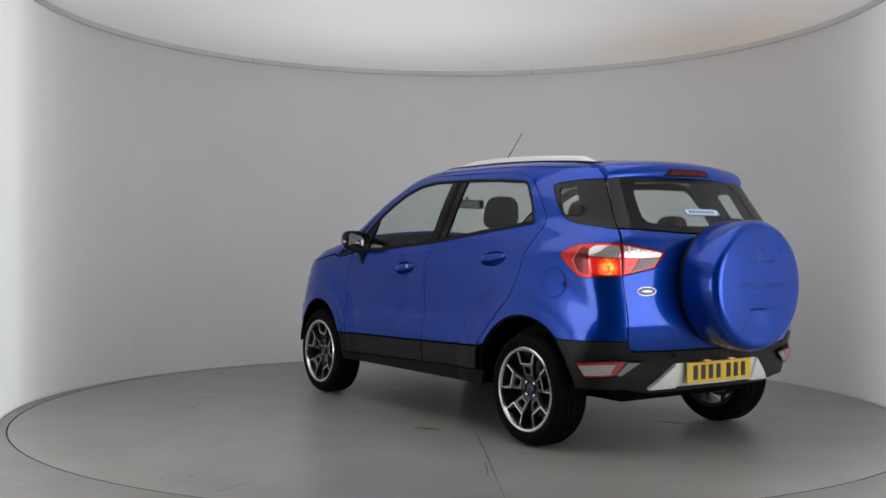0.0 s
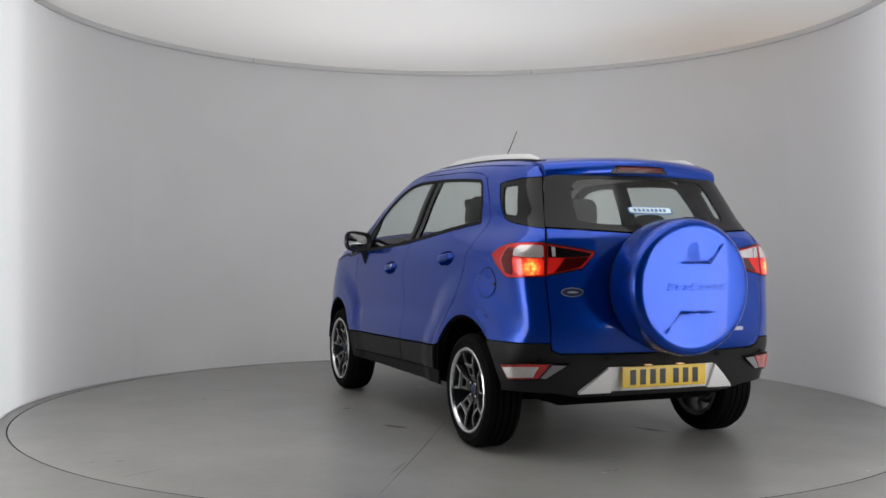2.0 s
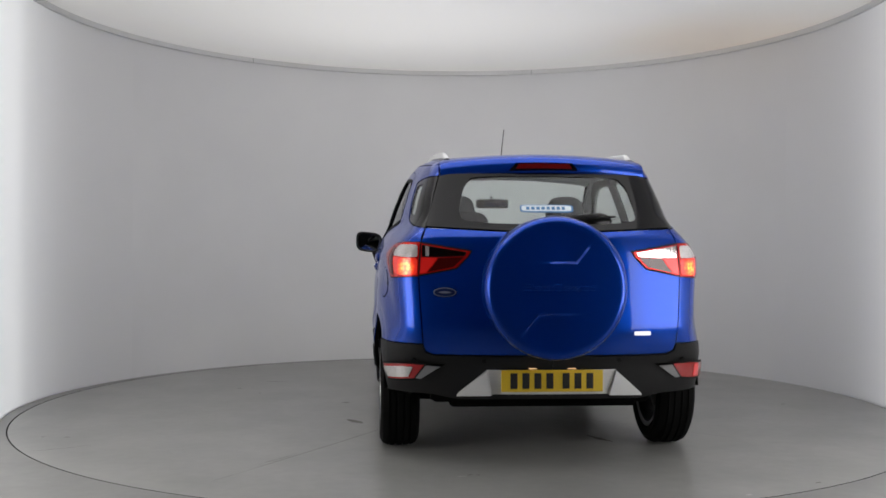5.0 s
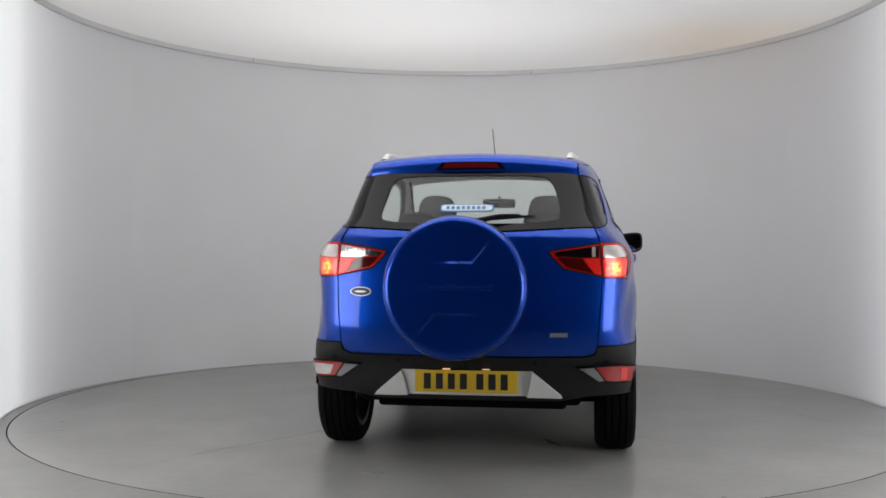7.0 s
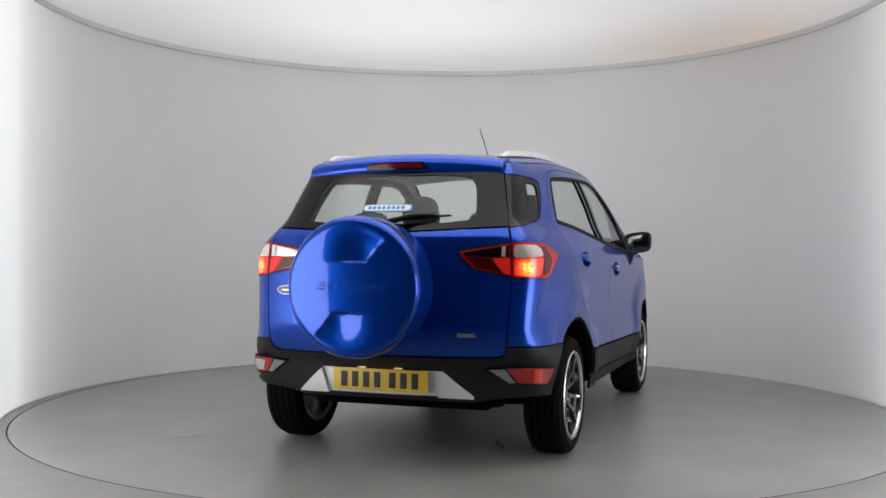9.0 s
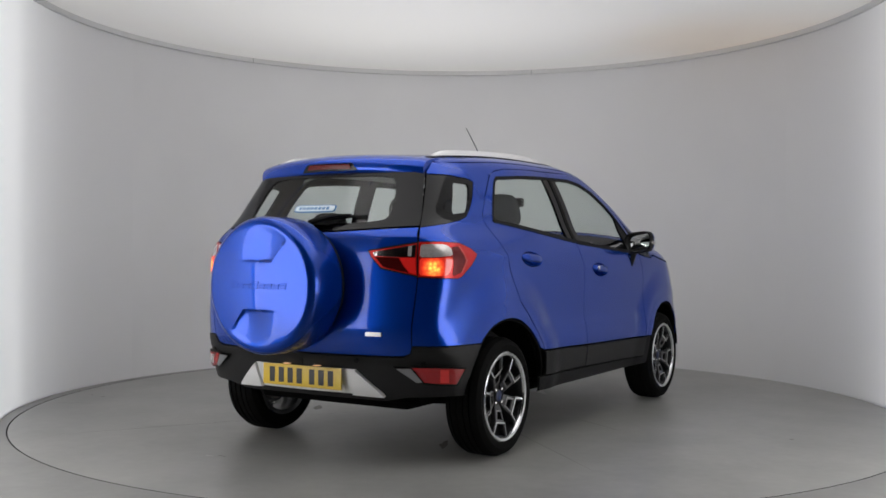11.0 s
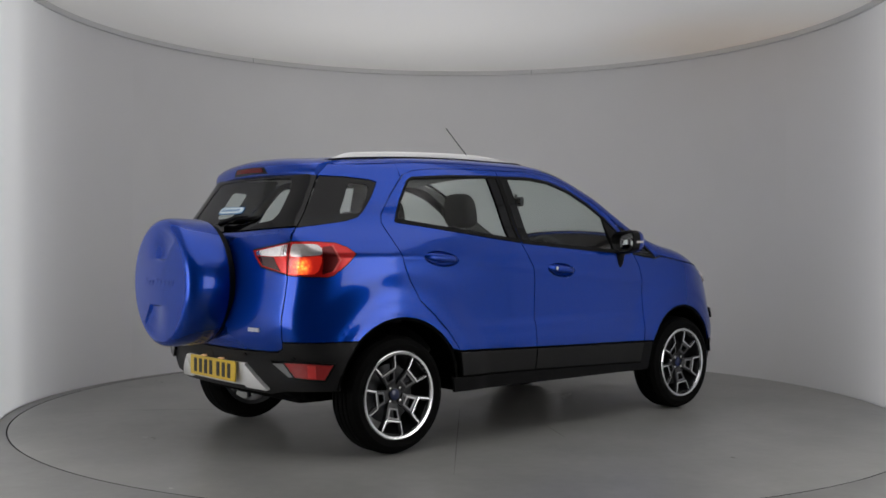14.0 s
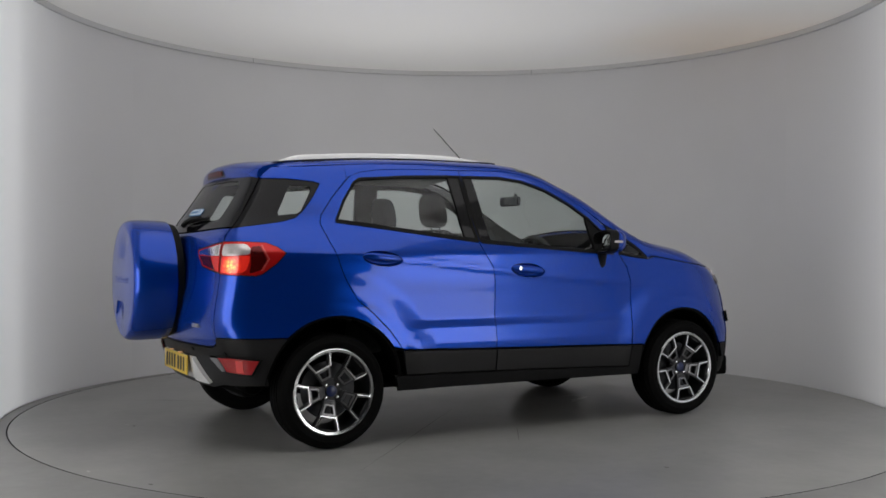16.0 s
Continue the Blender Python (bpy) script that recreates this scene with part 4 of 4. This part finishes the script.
def door_mirror(side):
    m = new("door_mirror")
    m.parent = car
    c = Vector((.925, 1.815, 1.152))

    def ring(y, w, h, dx=0.0, dz=0.0, n=28):
        out = []
        for k in range(n):
            t = 2 * math.pi * k / n
            ex = 2 / 3.6
            x = math.copysign(abs(math.cos(t)) ** ex, math.cos(t)) * w
            z = math.copysign(abs(math.sin(t)) ** ex, math.sin(t)) * h
            z += .010 * x / .09
            out.append(Vector((side * (c.x + x + dx), c.y + y, c.z + z + dz)))
        return out

    def skin_rings(rs, bm, close=True):
        vs = [[bm.verts.new(p) for p in r] for r in rs]
        for a, b in zip(vs, vs[1:]):
            for k in range(len(a)):
                bm.faces.new((a[k], a[(k + 1) % len(a)], b[(k + 1) % len(a)], b[k]))
        if close:
            bm.faces.new(vs[-1])
        return vs
    bm = bmesh.new()
    skin_rings([ring(.02, .094, .073), ring(.05, .090, .070, 0, -.001), ring(.09, .075, .058, -.006, -.004), ring(.12, .045, .036, -.012, -.006), ring(.13, .02, .016, -.014, -.006)], bm)
    bmesh.ops.recalc_face_normals(bm, faces=bm.faces)
    part("cap", bm, PAINT, m, "blue mirror cap", smooth=50)
    bm = bmesh.new()
    skin_rings([ring(.03, .092, .071), ring(-.03, .096, .074), ring(-.045, .093, .071), ring(-.048, .087, .065), ring(-.030, .081, .059), ring(.01, .081, .059)], bm, False)
    bmesh.ops.recalc_face_normals(bm, faces=bm.faces)
    part("housing", bm, PLASTIC, m, smooth=50)
    bm = bmesh.new()
    mid = Vector((side * c.x, c.y - .024, c.z))
    rim = [bm.verts.new(p + Vector((0, -.09 * (abs(p.x) - c.x) + .07 * (p.z - c.z), 0))) for p in ring(-.020, .080, .058)]
    half = [bm.verts.new(mid.lerp(v.co, .55) + Vector((0, -.0012, 0))) for v in rim]
    hub = bm.verts.new(mid + Vector((0, -.0008, 0)))
    for k in range(len(rim)):
        j = (k + 1) % len(rim)
        bm.faces.new((rim[k], rim[j], half[j], half[k]))
        bm.faces.new((half[k], half[j], hub))
    bmesh.ops.recalc_face_normals(bm, faces=bm.faces)
    part("mirror_pane", bm, MIRROR, m, "mirror glass", smooth=60)
    bm = bmesh.new()
    tube(bm, [(side * .835, 1.82, .985), (side * .850, 1.82, 1.02), (side * .865, 1.815, 1.06), (side * .882, 1.815, 1.095)], [.030, .032, .032, .030], 12)
    part("stalk", bm, PLASTIC, m, smooth=50)
    bm = bmesh.new()
    box(bm, *sorted((side * 1.013, side * 1.021)), 1.795, 1.865, 1.145, 1.160, .003)
    part("repeater", bm, LAMP_CLEAR, m, "clear indicator lens")


def roof_rail(side):
    r = new("roof_rail")
    r.parent = car
    ys = np.linspace(-.24, 1.22, 40)
    for name, mat, w, lo, hi in (("rail", SILVER, .017, .004, .033), ("rail_foot", GLOSS, .021, -.004, .008)):
        bm = bmesh.new()
        rows = []
        for k, y in enumerate(ys):
            e = min(1, (y + .24) / .16) * min(1, (1.22 - y) / .42)
            e = e * e * (3 - 2 * e)
            x = float(np.interp(y, [-.24, .3, .9, 1.22], [.505, .535, .540, .525]))
            z = float(on_skin([(x, y)], "top")[0, 2])
            top = lo + (hi - lo) * e if name == "rail" else hi
            prof = [(-w, lo), (-w * .9, lo + (top - lo) * .7), (-w * .45, top), (w * .45, top), (w * .9, lo + (top - lo) * .6), (w, lo - .004)]
            rows.append([bm.verts.new((side * (x + a), y, z + b)) for a, b in prof])
        for a, b in zip(rows, rows[1:]):
            for i in range(len(a)):
                bm.faces.new((a[i], a[(i + 1) % len(a)], b[(i + 1) % len(a)], b[i]))
        bm.faces.new(rows[0]), bm.faces.new(rows[-1])
        bmesh.ops.recalc_face_normals(bm, faces=bm.faces)
        part(name, bm, mat, r, smooth=50)


def build_antenna():
    a = new("antenna")
    a.parent = car
    bm = bmesh.new()
    tube(bm, [(-.012, 1.385, 1.632), (-.012, 1.36, 1.650), (-.0125, 1.33, 1.677)], [.020, .014, .006], 12)
    part("base", bm, PLASTIC, a)
    bm = bmesh.new()
    tube(bm, [(-.0125, 1.335, 1.672), (-.015, 1.20, 1.798), (-.018, 1.079, 1.912)], [.0035, .003, .0025], 8)
    part("rod", bm, PLASTIC, a)


def patch(name, poly, way, mat, off, parent=None, sides=(1, -1), label="", res=.02, skirt=.004, gap=0.0, holes=()):
    return panel(name, poly, way, mat, parent or car, holes, gap=gap, offset=off, skirt=skirt, res=res, back=False, sides=sides, label=label)


def build_lamps():
    cl = corner_line
    # wrap-round lamp: clear upper field, lit lower field, shaded red side with a light guide
    patch("clear_lens", soft(cl(("r", .678, 1.122), ("r", .72, 1.123), ("s", -.470, 1.121), ("s", -.452, 1.100), ("s", -.458, 1.068), ("r", .74, 1.060), ("r", .680, 1.060)), 1, .14), "corner", LAMP_CLEAR, .0065, label="clear upper lens")
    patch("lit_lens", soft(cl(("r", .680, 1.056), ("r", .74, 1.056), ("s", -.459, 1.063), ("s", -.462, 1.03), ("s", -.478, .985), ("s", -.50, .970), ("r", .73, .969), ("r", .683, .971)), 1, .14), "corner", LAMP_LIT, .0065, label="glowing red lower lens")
    patch("side_lens", soft(cl(("s", -.448, 1.108), ("s", -.400, 1.112), ("s", -.372, 1.045), ("s", -.405, .985), ("s", -.462, .968), ("s", -.454, 1.03)), 1, .12), "corner", LAMP_SHADE, .0062, label="dark red side lens")
    patch("light_guide", cl(("s", -.397, 1.116), ("s", -.388, 1.116), ("s", -.358, 1.045), ("s", -.396, .982), ("s", -.405, .982), ("s", -.367, 1.045)), "corner", LAMP_GUIDE, .0075, label="pale light guide strip")
    # lamp on the tailgate: reflector above, dark field and red wedge below
    patch("clear_lens", [(.658, 1.122), (.436, 1.085), (.446, 1.066), (.56, 1.060), (.658, 1.062)], "rear", LAMP_MIRROR, .0065, label="clear lens over a bright reflector")
    patch("dark_lens", [(.575, 1.056), (.450, 1.061), (.500, 1.012), (.600, .990), (.632, .984), (.600, 1.02)], "rear", LAMP_DARK, .0065, label="dark inner lens")
    patch("red_lens", [(.660, 1.057), (.582, 1.056), (.606, 1.02), (.638, .983), (.668, .977)], "rear", LAMP_GLOW, .0068, label="red lens beside the seam")
    patch("reflector_fin", [(.640, 1.116), (.622, 1.113), (.622, 1.066), (.640, 1.066)], "rear", LAMP_CLEAR, .0085)
    # rim of the lamps
    tl = cl(("r", .664, 1.136), ("r", .74, 1.137), ("s", -.37, 1.131), ("s", -.31, 1.108), ("s", -.268, 1.076), ("s", -.32, 1.022), ("s", -.40, .962), ("s", -.43, .955), ("r", .74, .959), ("r", .676, .963))
    d = dense(tl, .02)
    patch("lamp_seal", inset(d, -.003), "corner", RUBBER, .0015, holes=[inset(d, .006)], skirt=.006)
    g = dense([(.664, 1.136), (.410, 1.094), (.428, 1.062), (.487, 1.003), (.676, .965)], .02)
    patch("lamp_seal", inset(g, -.003), "rear", RUBBER, .0015, holes=[inset(g, .006)], skirt=.006)
    # lamps in the bumper
    fog = cl(("r", .640, .520), ("r", .74, .522), ("s", -.415, .508), ("s", -.445, .437), ("r", .76, .440), ("r", .690, .446))
    patch("fog_surround", inset(dense(fog, .02), -.010), "corner", PLASTIC, .018)
    patch("fog_lamp", fog, "corner", BUMPER_RED, .024, sides=(1,), label="red rear fog lamp lens")
    patch("reversing_lamp", fog, "corner", BUMPER_RED, .024, sides=(-1,), label="clear reversing lamp with red edge")
    inner = cl(("r", .695, .506), ("r", .75, .507), ("s", -.425, .496), ("s", -.448, .446), ("r", .76, .449), ("r", .715, .453))
    patch("reversing_lens", inner, "corner", LAMP_CLEAR, .027, sides=(-1,))
    patch("fog_reflector", cl(("r", .76, .512), ("r", .79, .510), ("r", .785, .445), ("r", .755, .446)), "corner", LAMP_LIT_DIM, .0265, sides=(1,))
    patch("lamp_wedge", [(.560, .512), (.632, .516), (.680, .448), (.655, .444)], "rear", WEDGE, .026, label="grey wedge beside the bumper lamp")
    patch("bumper_slot", [(.54, .520), (.625, .520), (.640, .492), (.590, .486)], "rear", DARK, .0135)
    for x, z in ((.345, .543), (.695, .540)):
        c = unroll(on_skin([(x, z)], "rear"))[0]
        patch("parking_sensor", arc(c, .011, 0, 330, 11), "corner", PLASTIC, .015, skirt=.005)


def build_plate():
    # silver skid panel of the bumper and the number plate
    patch("skid_panel", [(.332, .492), (-.332, .492), (-.302, .366), (.302, .366)], "rear", SILVER, .0085, sides=(1,), skirt=.008, label="silver bumper skid panel")
    patch("skid_wing", [(.330, .490), (.300, .366), (.476, .362), (.468, .374)], "rear", SILVER, .026, skirt=.024, label="silver bumper skid wing")
    p = new("number_plate")
    p.parent = car
    p.matrix_basis = pose(0, -.649, .437, 0, 0, 0)
    p["label"] = "yellow number plate with dark bars"
    bm = bmesh.new()
    box(bm, -.26, .26, -.006, .002, -.0555, .0555, .003)
    part("plate", bm, PLATE, p)
    x = -.214
    for w, space in ((.036, .025), (.036, .025), (.036, .025), (.036, .047), (.036, .025), (.036, .025), (.036, 0)):
        bm = bmesh.new()
        box(bm, x, x + w, -.0075, -.005, -.0395, .0395, .001)
        part("bar", bm, INK, p)
        x += w + space
    for s in (-.10, .10):
        bm = bmesh.new()
        box(bm, s - .02, s + .02, -.662, -.64, .4965, .5005, .002)
        part("plate_lamp", bm, PLATE_LAMP, car, "small warm plate lamp")


def build_badges():
    c, n = on("rear", -.546, .884, .001)
    b = new("badge")
    b.parent = car
    for name, a, d, mat, off in (("ring", (.057, .024), .008, BADGE, .0), ("field", (.052, .020), .010, CAP_BLUE, .0), ("stroke", (.030, .005), .0115, BADGE, .0)):
        bm = bmesh.new()
        prism(bm, [(a[0] * math.cos(t), a[1] * math.sin(t)) for t in (2 * math.pi * k / 36 for k in range(36))], lambda u, v, w, c=c, d=d: (c.x + u, c.y - .18 * 2 * .546 * u * 1.1 + .004 - w * d, c.z + v), 1)
        bmesh.ops.recalc_face_normals(bm, faces=bm.faces)
        part(name, bm, mat, b, smooth=30)
    c, n = on("rear", .462, .677, .001)
    bm = bmesh.new()
    prism(bm, [(-.043, -.010), (.043, -.010), (.043, .010), (-.043, .010)], lambda u, v, w: (c.x + u, c.y + .16 * u + .004 - w * .008, c.z + v), 1)
    bmesh.ops.recalc_face_normals(bm, faces=bm.faces)
    part("model_badge", bm, BADGE, car, "small silver badge", smooth=0)


def build_gate_fittings():
    # high brake lamp in the spoiler
    for name, mat, hw0, hw1, z0, z1, d in (("brake_lamp_housing", GLOSS, .190, .150, 1.519, 1.562, .004), ("brake_lamp", BRAKE, .150, .135, 1.531, 1.556, .008)):
        bm = bmesh.new()
        rows = []
        for k in range(17):
            s = k / 16 * 2 - 1
            row = []
            for z, hw in ((z0, hw0), ((z0 + z1) / 2, (hw0 + hw1) / 2), (z1, hw1)):
                x = s * hw
                y = float(np.interp(z, [1.508, 1.535, 1.556, 1.568], [-.408, -.421, -.421, -.414])) + .25 * x * x
                row.append(bm.verts.new((x - .005, y - d, z - .10 * x * x)))
            row += [bm.verts.new((v.co.x, v.co.y + d + .012, v.co.z)) for v in row[::-1]]
            rows.append(row)
        for a, b in zip(rows, rows[1:]):
            for i in range(6):
                bm.faces.new((a[i], a[(i + 1) % 6], b[(i + 1) % 6], b[i]))
        bm.faces.new(rows[0]), bm.faces.new(rows[-1])
        bmesh.ops.recalc_face_normals(bm, faces=bm.faces)
        part(name, bm, mat, car, "dark red high brake lamp" if mat == BRAKE else "", smooth=30)
    # wiper
    w = new("rear_wiper")
    w.parent = car
    base, _ = on("rear", .02, 1.225, .02)
    tip, _ = on("rear", .33, 1.268, .022)
    mid, _ = on("rear", .16, 1.25, .034)
    bm = bmesh.new()
    tube(bm, [base, base.lerp(mid, .5) + Vector((0, -.008, 0)), mid, mid.lerp(tip, .6)], [.018, .014, .011, .006], 10)
    part("arm", bm, PLASTIC, w)
    bm = bmesh.new()
    a, _ = on("rear", .03, 1.242, .008)
    tube(bm, [a, on("rear", .18, 1.257, .010)[0], on("rear", .345, 1.268, .008)[0]], [.006, .010, .005], 8)
    part("blade", bm, RUBBER, w)
    # dealer's sticker, with bars for its word
    st = patch("window_sticker", soft([(-.150, 1.334), (.128, 1.334), (.128, 1.292), (-.150, 1.292)], 2, .12), "rear", STICKER_BLUE, .0015, sides=(1,), skirt=.001, label="blue and white sticker with bars")[0]
    patch("sticker_field", soft([(-.142, 1.329), (.118, 1.329), (.118, 1.299), (-.142, 1.299)], 2, .12), "rear", STICKER, .003, parent=st, sides=(1,), skirt=.001)
    for k in range(8):
        x = -.118 + k * .0265
        patch("bar", [(x, 1.321), (x + .017, 1.321), (x + .017, 1.306), (x, 1.306)], "rear", STICKER_BLUE, .0045, parent=st, sides=(1,), skirt=.001)
    # fuel flap: its round joint
    c = (-.232, .924)
    patch("fuel_flap_joint", arc(c, .083, 0, 351, 39), "side", DARK, .0012, sides=(-1,), skirt=0, holes=[arc(c, .079, 0, 351, 39)], res=.02)
    patch("fuel_flap", arc(c, .078, 0, 351, 39), "side", PAINT, .0025, sides=(-1,), skirt=.002, res=.02)
    patch("flap_catch", arc((-.300, .918), .010, 0, 324, 9), "side", GLOSS, .004, sides=(-1,), skirt=.002)
    # belt strip under the windows
    patch("belt_strip", [(.045, 1.262), (.60, 1.192), (.915, 1.153), (.915, 1.141), (.60, 1.178), (.048, 1.247)], "side", RUBBER, .004, res=.03)
    patch("belt_strip", [(.937, 1.150), (1.20, 1.131), (1.60, 1.103), (1.905, 1.083), (1.91, 1.070), (1.60, 1.090), (1.20, 1.118), (.940, 1.137)], "side", RUBBER, .004, res=.03)
    # dark lip round the wheel arches
    for cy, cz, r in (REAR_ARCH, FRONT_ARCH):
        ring = arc((cy, cz), r + .002, 0, 178, 40) + arc((cy, cz), r - .014, 178, 0, 40)
        patch("arch_lip", ring, "side", DARK, -.006, res=.03, skirt=.02)


def build_cabin():
    def cushion(name, x0, x1, y0, y1, z0, z1, lean, parent, mat=SEAT, bevel=.05):
        """A stuffed cushion: a rounded block with full sides, leaning back."""
        bm = bmesh.new()
        power = .42 if bevel > .045 else .62
        a, b, c = (x1 - x0) / 2, (y1 - y0) / 2, (z1 - z0) / 2
        bmesh.ops.create_uvsphere(bm, u_segments=28, v_segments=16, radius=1)
        for v in bm.verts:
            q = [math.copysign(abs(k) ** power, k) for k in v.co]
            v.co = ((x0 + x1) / 2 + q[0] * a * (1 - .10 * q[2]), (y0 + y1) / 2 + q[1] * b - (q[2] + 1) * c * math.tan(radians(lean)), (z0 + z1) / 2 + q[2] * c)
        return part(name, bm, mat, parent, smooth=60)
    for s in (-1, 1):
        seat = new("front_seat")
        seat.parent = car
        x = s * .36
        cushion("seat_base", x - .25, x + .25, 1.02, 1.52, .46, .68, 0, seat)
        cushion("backrest", x - .245, x + .245, 1.00, 1.13, .60, 1.225, 17, seat)
        for k in (-.055, .055):
            bm = bmesh.new()
            tube(bm, [(x + k, .90, 1.19), (x + k, .885, 1.27)], .006, 8)
            part("headrest_post", bm, CHROME, seat)
        cushion("headrest", x - .125, x + .125, .83, .94, 1.235, 1.450, 8, seat, bevel=.045)
    bench = new("rear_seat")
    bench.parent = car
    cushion("seat_base", -.66, .66, .20, .68, .48, .72, 0, bench)
    cushion("backrest", -.66, .66, .16, .30, .66, 1.16, 16, bench)
    for x in (-.36, .36):
        cushion("headrest", x - .12, x + .12, .015, .115, 1.14, 1.315, 10, bench, bevel=.045)
        bm = bmesh.new()
        tube(bm, [(x, .09, 1.10), (x, .06, 1.2)], .008, 8)
        part("headrest_post", bm, CHROME, bench)
    bm = bmesh.new()
    box(bm, -.76, .76, 1.90, 2.35, .70, 1.03, .07)
    part("dashboard", bm, DASH, car, smooth=60)
    bm = bmesh.new()
    box(bm, .18, .54, 1.86, 2.02, 1.0, 1.085, .04)
    part("instrument_hood", bm, DASH, car, smooth=60)
    sw = new("steering_wheel")
    sw.parent = car
    sw.matrix_basis = pose(.37, 1.70, 1.02, -65, 0, 0)
    bm = bmesh.new()
    lathe(bm, [(.016 * math.sin(t), .182 + .016 * math.cos(t)) for t in (2 * math.pi * k / 10 for k in range(11))], 40, "z")
    part("rim", bm, DASH, sw, smooth=60)
    bm = bmesh.new()
    box(bm, -.07, .07, -.06, .06, -.03, .02, .02)
    part("hub", bm, DASH, sw, smooth=60)
    for a, b in (((-.17, 0), (-.06, 0)), ((.06, 0), (.17, 0)), ((0, -.17), (0, -.05))):
        bm = bmesh.new()
        tube(bm, [(*a, 0), (*b, -.005)], .014, 8)
        part("spoke", bm, DASH, sw)
    m = new("cabin_mirror")
    m.parent = car
    bm = bmesh.new()
    box(bm, -.14, .10, 1.68, 1.71, 1.405, 1.472, .02)
    part("housing", bm, DASH, m, smooth=60)
    bm = bmesh.new()
    box(bm, -.128, .088, 1.676, 1.6785, 1.412, 1.465)
    part("mirror_pane", bm, DIM_MIRROR, m, smooth=0)
    bm = bmesh.new()
    tube(bm, [(-.02, 1.71, 1.44), (-.02, 1.735, 1.46), (-.02, 1.74, 1.495)], .012, 8)
    part("stem", bm, DASH, m)
    # roof lining
    yr = np.linspace(-.26, 1.30, 10)
    right = [(edge_x(y) - .02, y) for y in yr]
    panel("roof_lining", right + [(-x, y) for x, y in right[::-1]], "top", LINER, car, res=.09, offset=-.075, mirror=False, back=False, skirt=0)
    bm = bmesh.new()
    box(bm, -.62, .62, -.42, .10, 1.02, 1.045, .008)
    part("parcel_shelf", bm, DASH, car)


BUMPER_RED = material("bumper_red", (.30, .010, .012), .12, coat=1.0)
LAMP_LIT_DIM = material("fog_reflector_red", (.65, .03, .03), .2, coat=1.0)
for sd in (-1, 1):
    door_mirror(sd)
    roof_rail(sd)
    door_handle(.285, 1.047, sd, False)
    door_handle(1.258, .976, sd, True)
build_antenna()
build_lamps()
build_plate()
build_badges()
build_gate_fittings()
build_cabin()


# ---- marks on the turntable's paint ----
def mark(name, pts, width, mat, seed):
    """A thin worn mark: an uneven blot along points."""
    rnd = random.Random(seed)
    bm = bmesh.new()
    pts = [Vector((x, y)) for x, y in pts]
    left, right = [], []
    n = 14
    for k in range(n + 1):
        f = k / n * (len(pts) - 1)
        i = min(int(f), len(pts) - 2)
        p = pts[i].lerp(pts[i + 1], f - i)
        d = (pts[i + 1] - pts[i]).normalized()
        q = Vector((-d.y, d.x))
        w = width * (math.sin(math.pi * min(max(k / n, .04), .96)) ** .6) * rnd.uniform(.55, 1.1)
        left.append(bm.verts.new((*(p + q * w), .0008)))
        right.append(bm.verts.new((*(p - q * w * rnd.uniform(.6, 1)), .0008)))
    for k in range(n):
        bm.faces.new((left[k], right[k], right[k + 1], left[k + 1]))
    part(name, bm, mat, turntable, smooth=0)


for k, (nm, pts, wd, mt) in enumerate((
        ("stain", [(-.813, -.613), (-.76, -.70), (-.71, -.772)], .035, STAIN), ("stain", [(-.86, .10), (-.81, .08)], .022, STAIN),
        ("scuff", [(.126, 1.001), (.20, .84), (.302, .735)], .035, SCUFF), ("crack", [(-.38, -.609), (-.87, -1.44), (-1.412, -2.323)], .004, STAIN),
        ("crack", [(-2.482, -1.552), (-2.198, -1.396)], .004, STAIN), ("crack", [(.177, -.189), (.9, -.85), (1.657, -1.541)], .003, STAIN),
        ("spot", [(-1.70, .86), (-1.66, .86)], .016, STAIN), ("spot", [(-1.51, .60), (-1.49, .60)], .012, STAIN), ("spot", [(-2.57, -1.135), (-2.545, -1.135)], .010, STAIN),
        ("spot", [(-2.44, -1.15), (-2.40, -1.15)], .012, STAIN), ("spot", [(-.19, -2.257), (-.165, -2.25)], .008, STAIN), ("spot", [(-.15, -2.263), (-.13, -2.26)], .008, STAIN),
        ("spot", [(1.02, -2.727), (1.05, -2.72)], .012, SCUFF), ("spot", [(1.44, -2.52), (1.47, -2.51)], .010, STAIN), ("spot", [(-.24, -2.29), (-.20, -2.28)], .012, SCUFF),
        ("spot", [(2.28, -.13), (2.31, -.13)], .012, STAIN), ("stain", [(.62, -1.242), (.666, -1.36), (.723, -1.459)], .028, STAIN),
        ("crack", [(-1.517, 1.286), (-1.36, 1.228)], .010, STAIN), ("scuff", [(.039, .794), (.016, .957), (.152, .98)], .016, SCUFF),
        ("crack", [(.968, -.172), (1.344, -.40)], .004, STAIN), ("crack", [(-1.227, -1.953), (-1.039, -1.677)], .004, STAIN))):
    mark(nm, pts, wd, mt, k)


AXIS = Vector((-.253, 1.451, 0))     # the turntable's axis in the car's space


def motions():
    rows, disc = [], []
    for k in range(33):
        t = k / 2
        turn = pose(0, 0, 0, 0, 0, 35.23 - 5.957 * t)
        rows.append((t, turn @ Matrix.Translation(-AXIS)))
        disc.append((t, turn))
    walk(car, rows)
    walk(turntable, disc)


motions()
